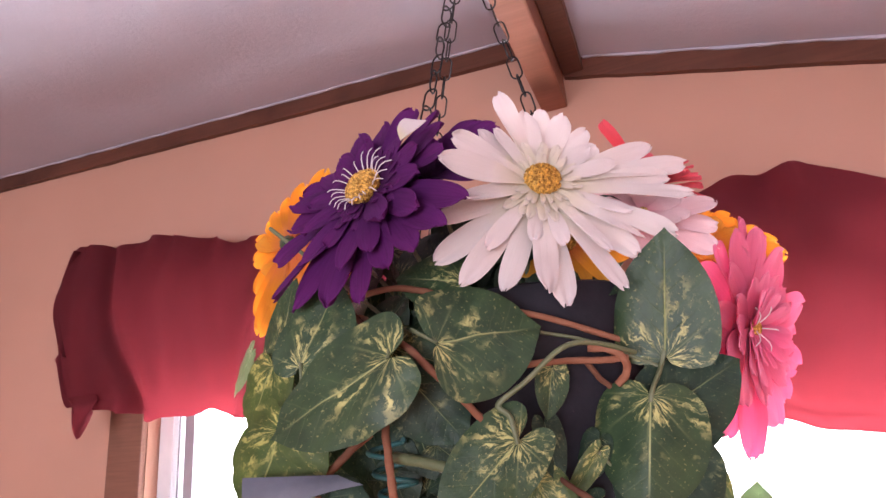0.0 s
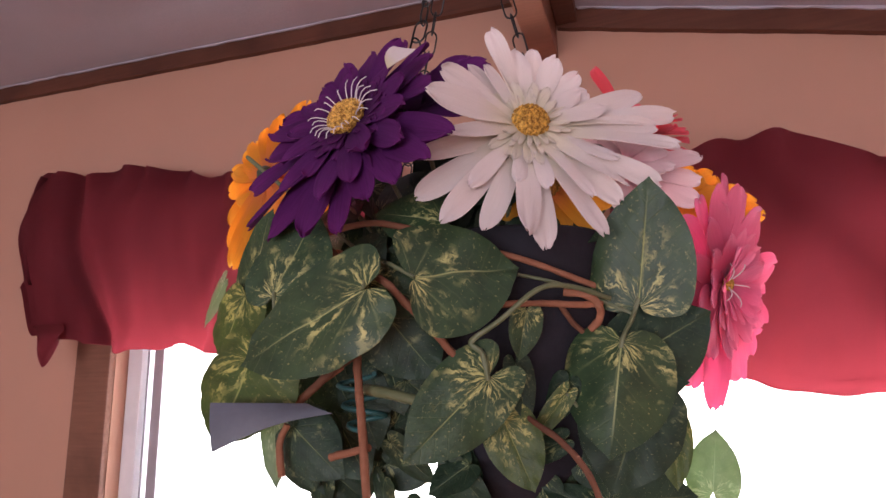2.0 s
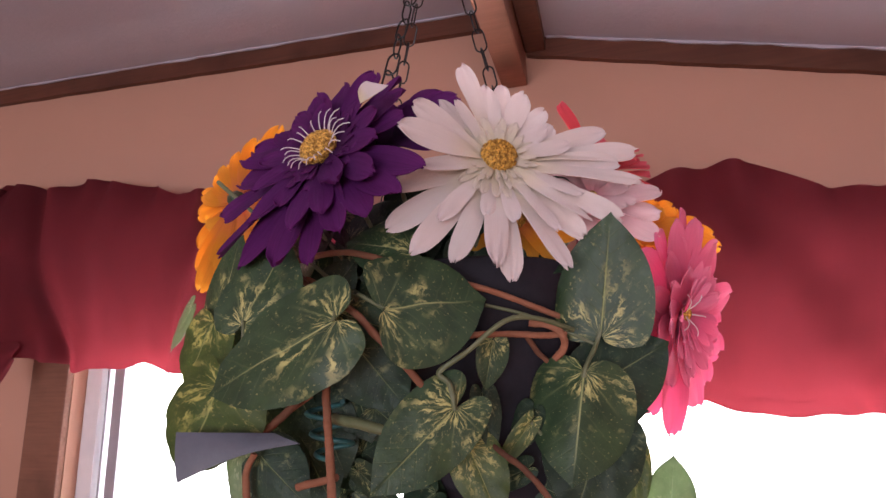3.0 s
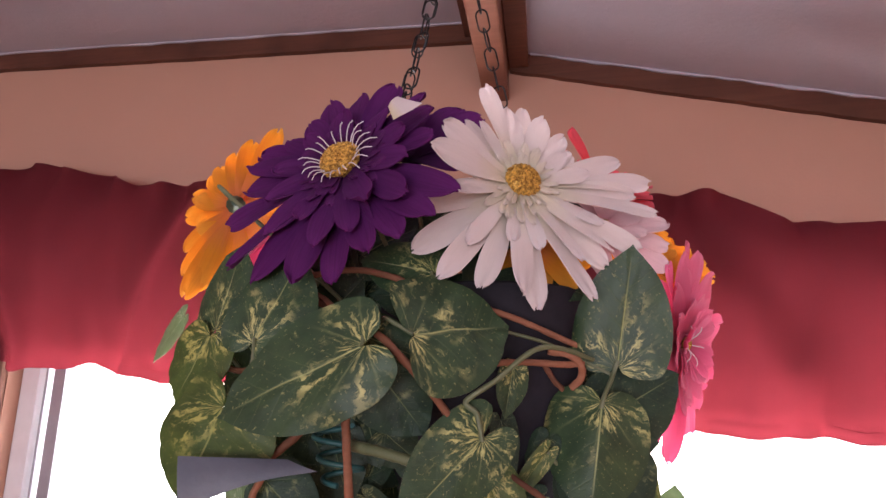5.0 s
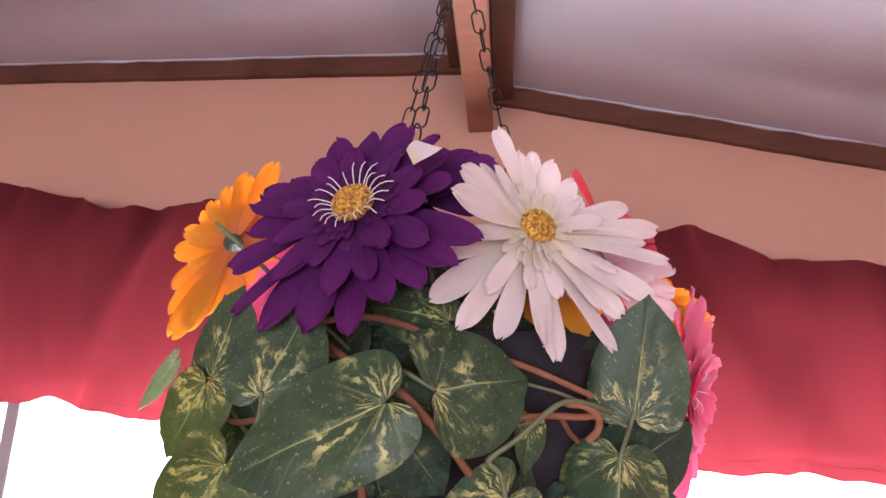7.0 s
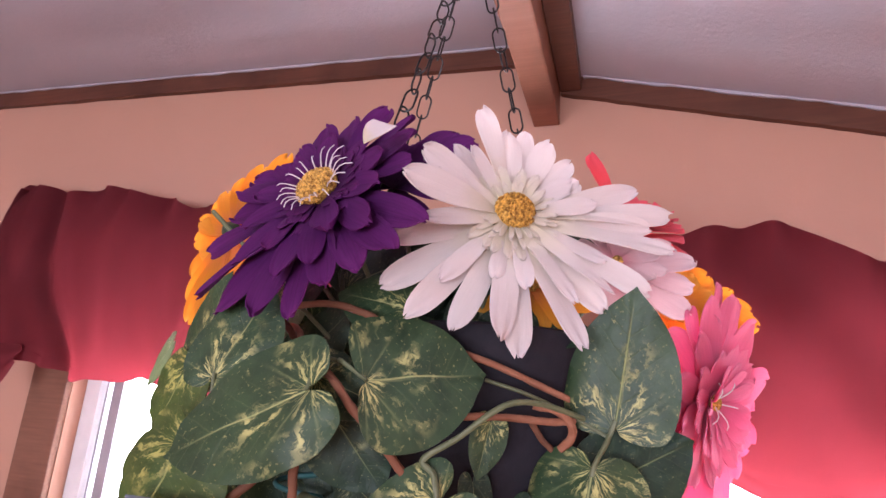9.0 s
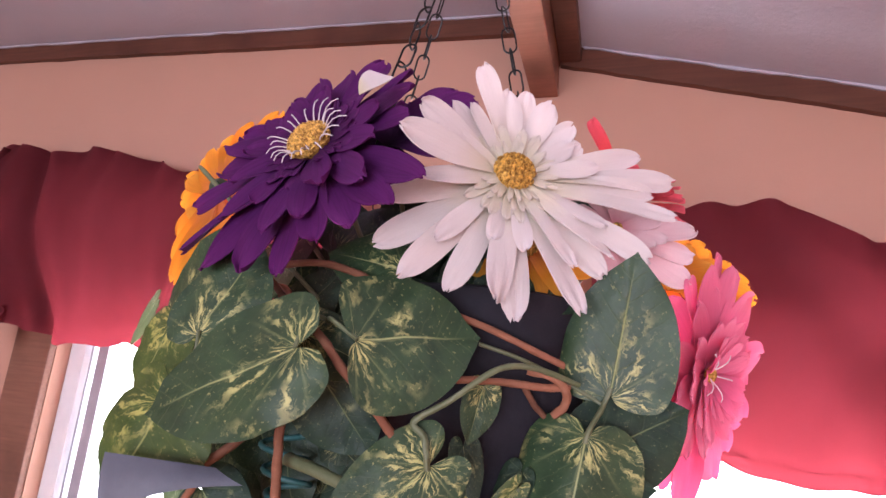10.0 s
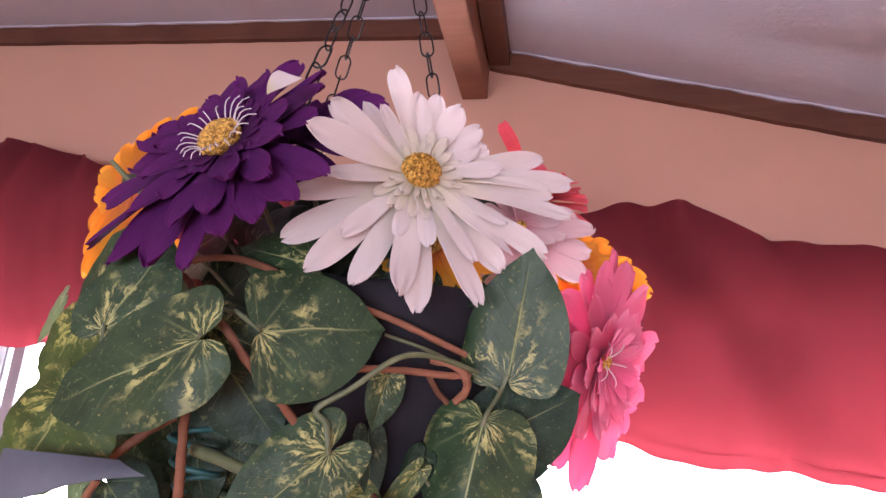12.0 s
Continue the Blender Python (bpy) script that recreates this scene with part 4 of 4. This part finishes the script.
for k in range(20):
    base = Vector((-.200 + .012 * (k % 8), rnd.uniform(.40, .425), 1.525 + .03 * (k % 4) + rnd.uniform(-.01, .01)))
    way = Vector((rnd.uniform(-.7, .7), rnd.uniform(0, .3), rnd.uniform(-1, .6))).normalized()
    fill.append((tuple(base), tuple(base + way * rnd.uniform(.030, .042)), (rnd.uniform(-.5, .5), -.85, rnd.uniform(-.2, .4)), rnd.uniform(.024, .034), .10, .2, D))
spray("pothos vine crowding the basket, painted dark as in shade", fill, [([(-.085, .46, 1.60), (-.12, .40, 1.62), (-.15, .39, 1.60)], .0014, .0016)], 61)


loose = thing("petal_tip", facing(LOOSE_PETAL, (-.2, -.9, .3)), "torn white petal tip caught on the purple gerbera", "artificial petal")
bm = bmesh.new()
KITE = [Vector((-.011, .002, 0)), Vector((-.003, -.014, .002)), Vector((-.005, .008, .001)), Vector((.012, .001, 0))]
sheet(bm, 6, 6, lambda i, j: tuple((KITE[0] * (1 - j) + KITE[1] * j) * (1 - i) + (KITE[2] * (1 - j) + KITE[3] * j) * i + Vector((0, 0, 0.0015 * math.sin(3 * i + 2 * j)))), 0.0005)
part("petal", bm, M_WHITE, loose)

# ---- the hanging basket ----
basket = thing("hanging_basket", pose(-.07, .478, 1.50), "dark hanging basket wound with peeled twigs on black chains", "hanging basket")
inv = basket.matrix_world.inverted()
bm = bmesh.new()
prof = [(0.0, 0.0), (0.04, 0.003), (0.062, 0.03), (0.075, 0.075), (0.084, 0.14), (0.088, 0.185), (0.084, 0.187), (0.080, 0.14), (0.071, 0.078), (0.058, 0.035), (0.038, 0.008), (0.0, 0.005)]
rings = []
for r, z in prof:
    rings.append([bm.verts.new((max(r, 1e-4) * math.cos(2 * math.pi * k / 40) * (1 + 0.015 * noise.noise(Vector((k, z * 40, 1)))), max(r, 1e-4) * math.sin(2 * math.pi * k / 40), z)) for k in range(40)])
for a, b in zip(rings, rings[1:]):
    for k in range(40):
        bm.faces.new((a[k], a[(k + 1) % 40], b[(k + 1) % 40], b[k]))
part("pot", bm, M_POT, basket, "dark plastic liner")

TWIGS = [
    ([(-.20, .42, 1.685), (-.179, .40, 1.680), (-.15, .365, 1.664), (-.115, .336, 1.646), (-.097, .330, 1.630), (-.082, .344, 1.610), (-.06, .362, 1.575)], .0030, .0034, M_TWIG),
    ([(-.185, .38, 1.690), (-.145, .375, 1.693), (-.115, .372, 1.686), (-.094, .375, 1.676), (-.043, .388, 1.662), (.007, .418, 1.642), (.05, .46, 1.63)], .0032, .0028, M_TWIG),
    ([(-.085, .36, 1.628), (-.051, .368, 1.631), (-.03, .384, 1.632), (-.008, .398, 1.631), (.004, .408, 1.632)], .0028, .0030, M_TWIG),
    ([(-.018, .398, 1.640), (-.004, .400, 1.637), (.003, .404, 1.630), (.002, .408, 1.622), (-.004, .41, 1.616)], .0036, .0034, M_TWIG),
    ([(-.022, .405, 1.633), (-.014, .412, 1.62), (-.002, .42, 1.608)], .0026, .0026, M_TWIG_DARK),
    ([(-.137, .346, 1.615), (-.1355, .3435, 1.596), (-.133, .344, 1.565), (-.130, .345, 1.52)], .0034, .0036, M_TWIG),
    ([(-.160, .356, 1.543), (-.147, .352, 1.546), (-.131, .3505, 1.550)], .0034, .0030, M_TWIG),
    ([(-.190, .362, 1.574), (-.180, .364, 1.582), (-.167, .370, 1.595), (-.155, .38, 1.605)], .0040, .0036, M_TWIG_DARK),
    ([(-.190, .364, 1.576), (-.178, .368, 1.585), (-.163, .376, 1.597)], .0022, .0026, M_TWIG),
    ([(-.262, .410, 1.640), (-.240, .400, 1.628), (-.215, .388, 1.630), (-.196, .376, 1.642)], .0028, .0030, M_TWIG_DARK),
    ([(-.193, .358, 1.562), (-.198, .358, 1.550), (-.196, .358, 1.53)], .0030, .0032, M_TWIG),
    ([(-.235, .41, 1.668), (-.21, .405, 1.688), (-.188, .395, 1.684), (-.170, .385, 1.672), (-.15, .37, 1.665)], .0030, .0034, M_TWIG_DARK),
    ([(-.055, .405, 1.570), (-.04, .385, 1.562), (-.022, .372, 1.552), (-.008, .372, 1.535), (.0, .38, 1.51)], .0024, .0028, M_TWIG_DARK),
]
for k, (pts, r0, r1, mt) in enumerate(TWIGS):
    bm = bmesh.new()
    tube(bm, smooth_line(pts, 8), r0 * 0.72, r1 * 0.72, 9, 0.25)
    part("twig", bm, mt, basket, "peeled reddish twig" if mt is M_TWIG else "dark bark twig", inv)
bm = bmesh.new()
tube(bm, smooth_line([(-.136, .356, 1.583), (-.115, .350, 1.580), (-.0925, .3445, 1.575)], 6), .0036, .0034, 9, 0.2)
part("twig", bm, M_STEM, basket, "cut green stem", inv)
bm = bmesh.new()
tube(bm, [Vector((-.160 + 0.014 * math.cos(a) + 0.0006 * a, .388 + 0.009 * math.sin(a), 1.592 - 0.0042 * a / 2)) for a in [i * 0.35 for i in range(50)]], .0018, .0018, 7)
part("wire_coil", bm, M_TEAL, basket, "teal coated wire coil", inv)


def link_loop(length, width, wire):
    bm = bmesh.new()
    pts, h, r = [], length / 2 - width / 2, width / 2
    for k in range(9):
        a = math.pi * k / 8
        pts.append(Vector((r * math.cos(a), 0, h + r * math.sin(a))))
    for k in range(9):
        a = math.pi + math.pi * k / 8
        pts.append(Vector((r * math.cos(a), 0, -h + r * math.sin(a))))
    tube(bm, pts, wire, wire, 6, closed=True)
    return link_mesh("link", bm, M_CHAIN)


LINK = link_loop(0.0215, 0.0105, 0.0008)
APEX = Vector((-.085, .452, 2.045))


def chain(a, b, turn):
    a, b = Vector(a), Vector(b)
    d = b - a
    n = max(2, round(d.length / 0.0185))
    c = part("chain", link_loop(0.02, 0.01, 0.0008), None, basket, "black metal chain", inv @ Matrix.Translation(a) @ d.to_track_quat("Z", "Y").to_matrix().to_4x4())
    for k in range(1, n):
        part("link", LINK, None, c, m=Matrix.Translation((0, 0, d.length * k / n)) @ Matrix.Rotation(radians(turn + 90 * (k % 2) + 12 * math.sin(k * 2.1)), 4, "Z"))


def chain_through(p, drop, turn):
    """A chain from the hook through the point p down into the basket."""
    p = Vector(p)
    a = p + (p - APEX) * drop
    chain(a, APEX, turn)


chain_through((-.115, .403, 1.843), 0.5, 25)
chain_through((-.137, .50, 1.910), 0.9, 70)
chain_through((-.053, .485, 1.879), 0.9, 40)
bm = bmesh.new()
tube(bm, smooth_line([APEX + Vector((0, 0, -0.004)), APEX + Vector((0.008, 0, 0.004)), APEX + Vector((0.007, 0, 0.018)), APEX + Vector((0, 0, 0.026)), APEX + Vector((-.0005, 0, 0.05))], 6), 0.0016, 0.0016, 8)
part("hook", bm, M_CHAIN, basket, "black metal hook", inv)
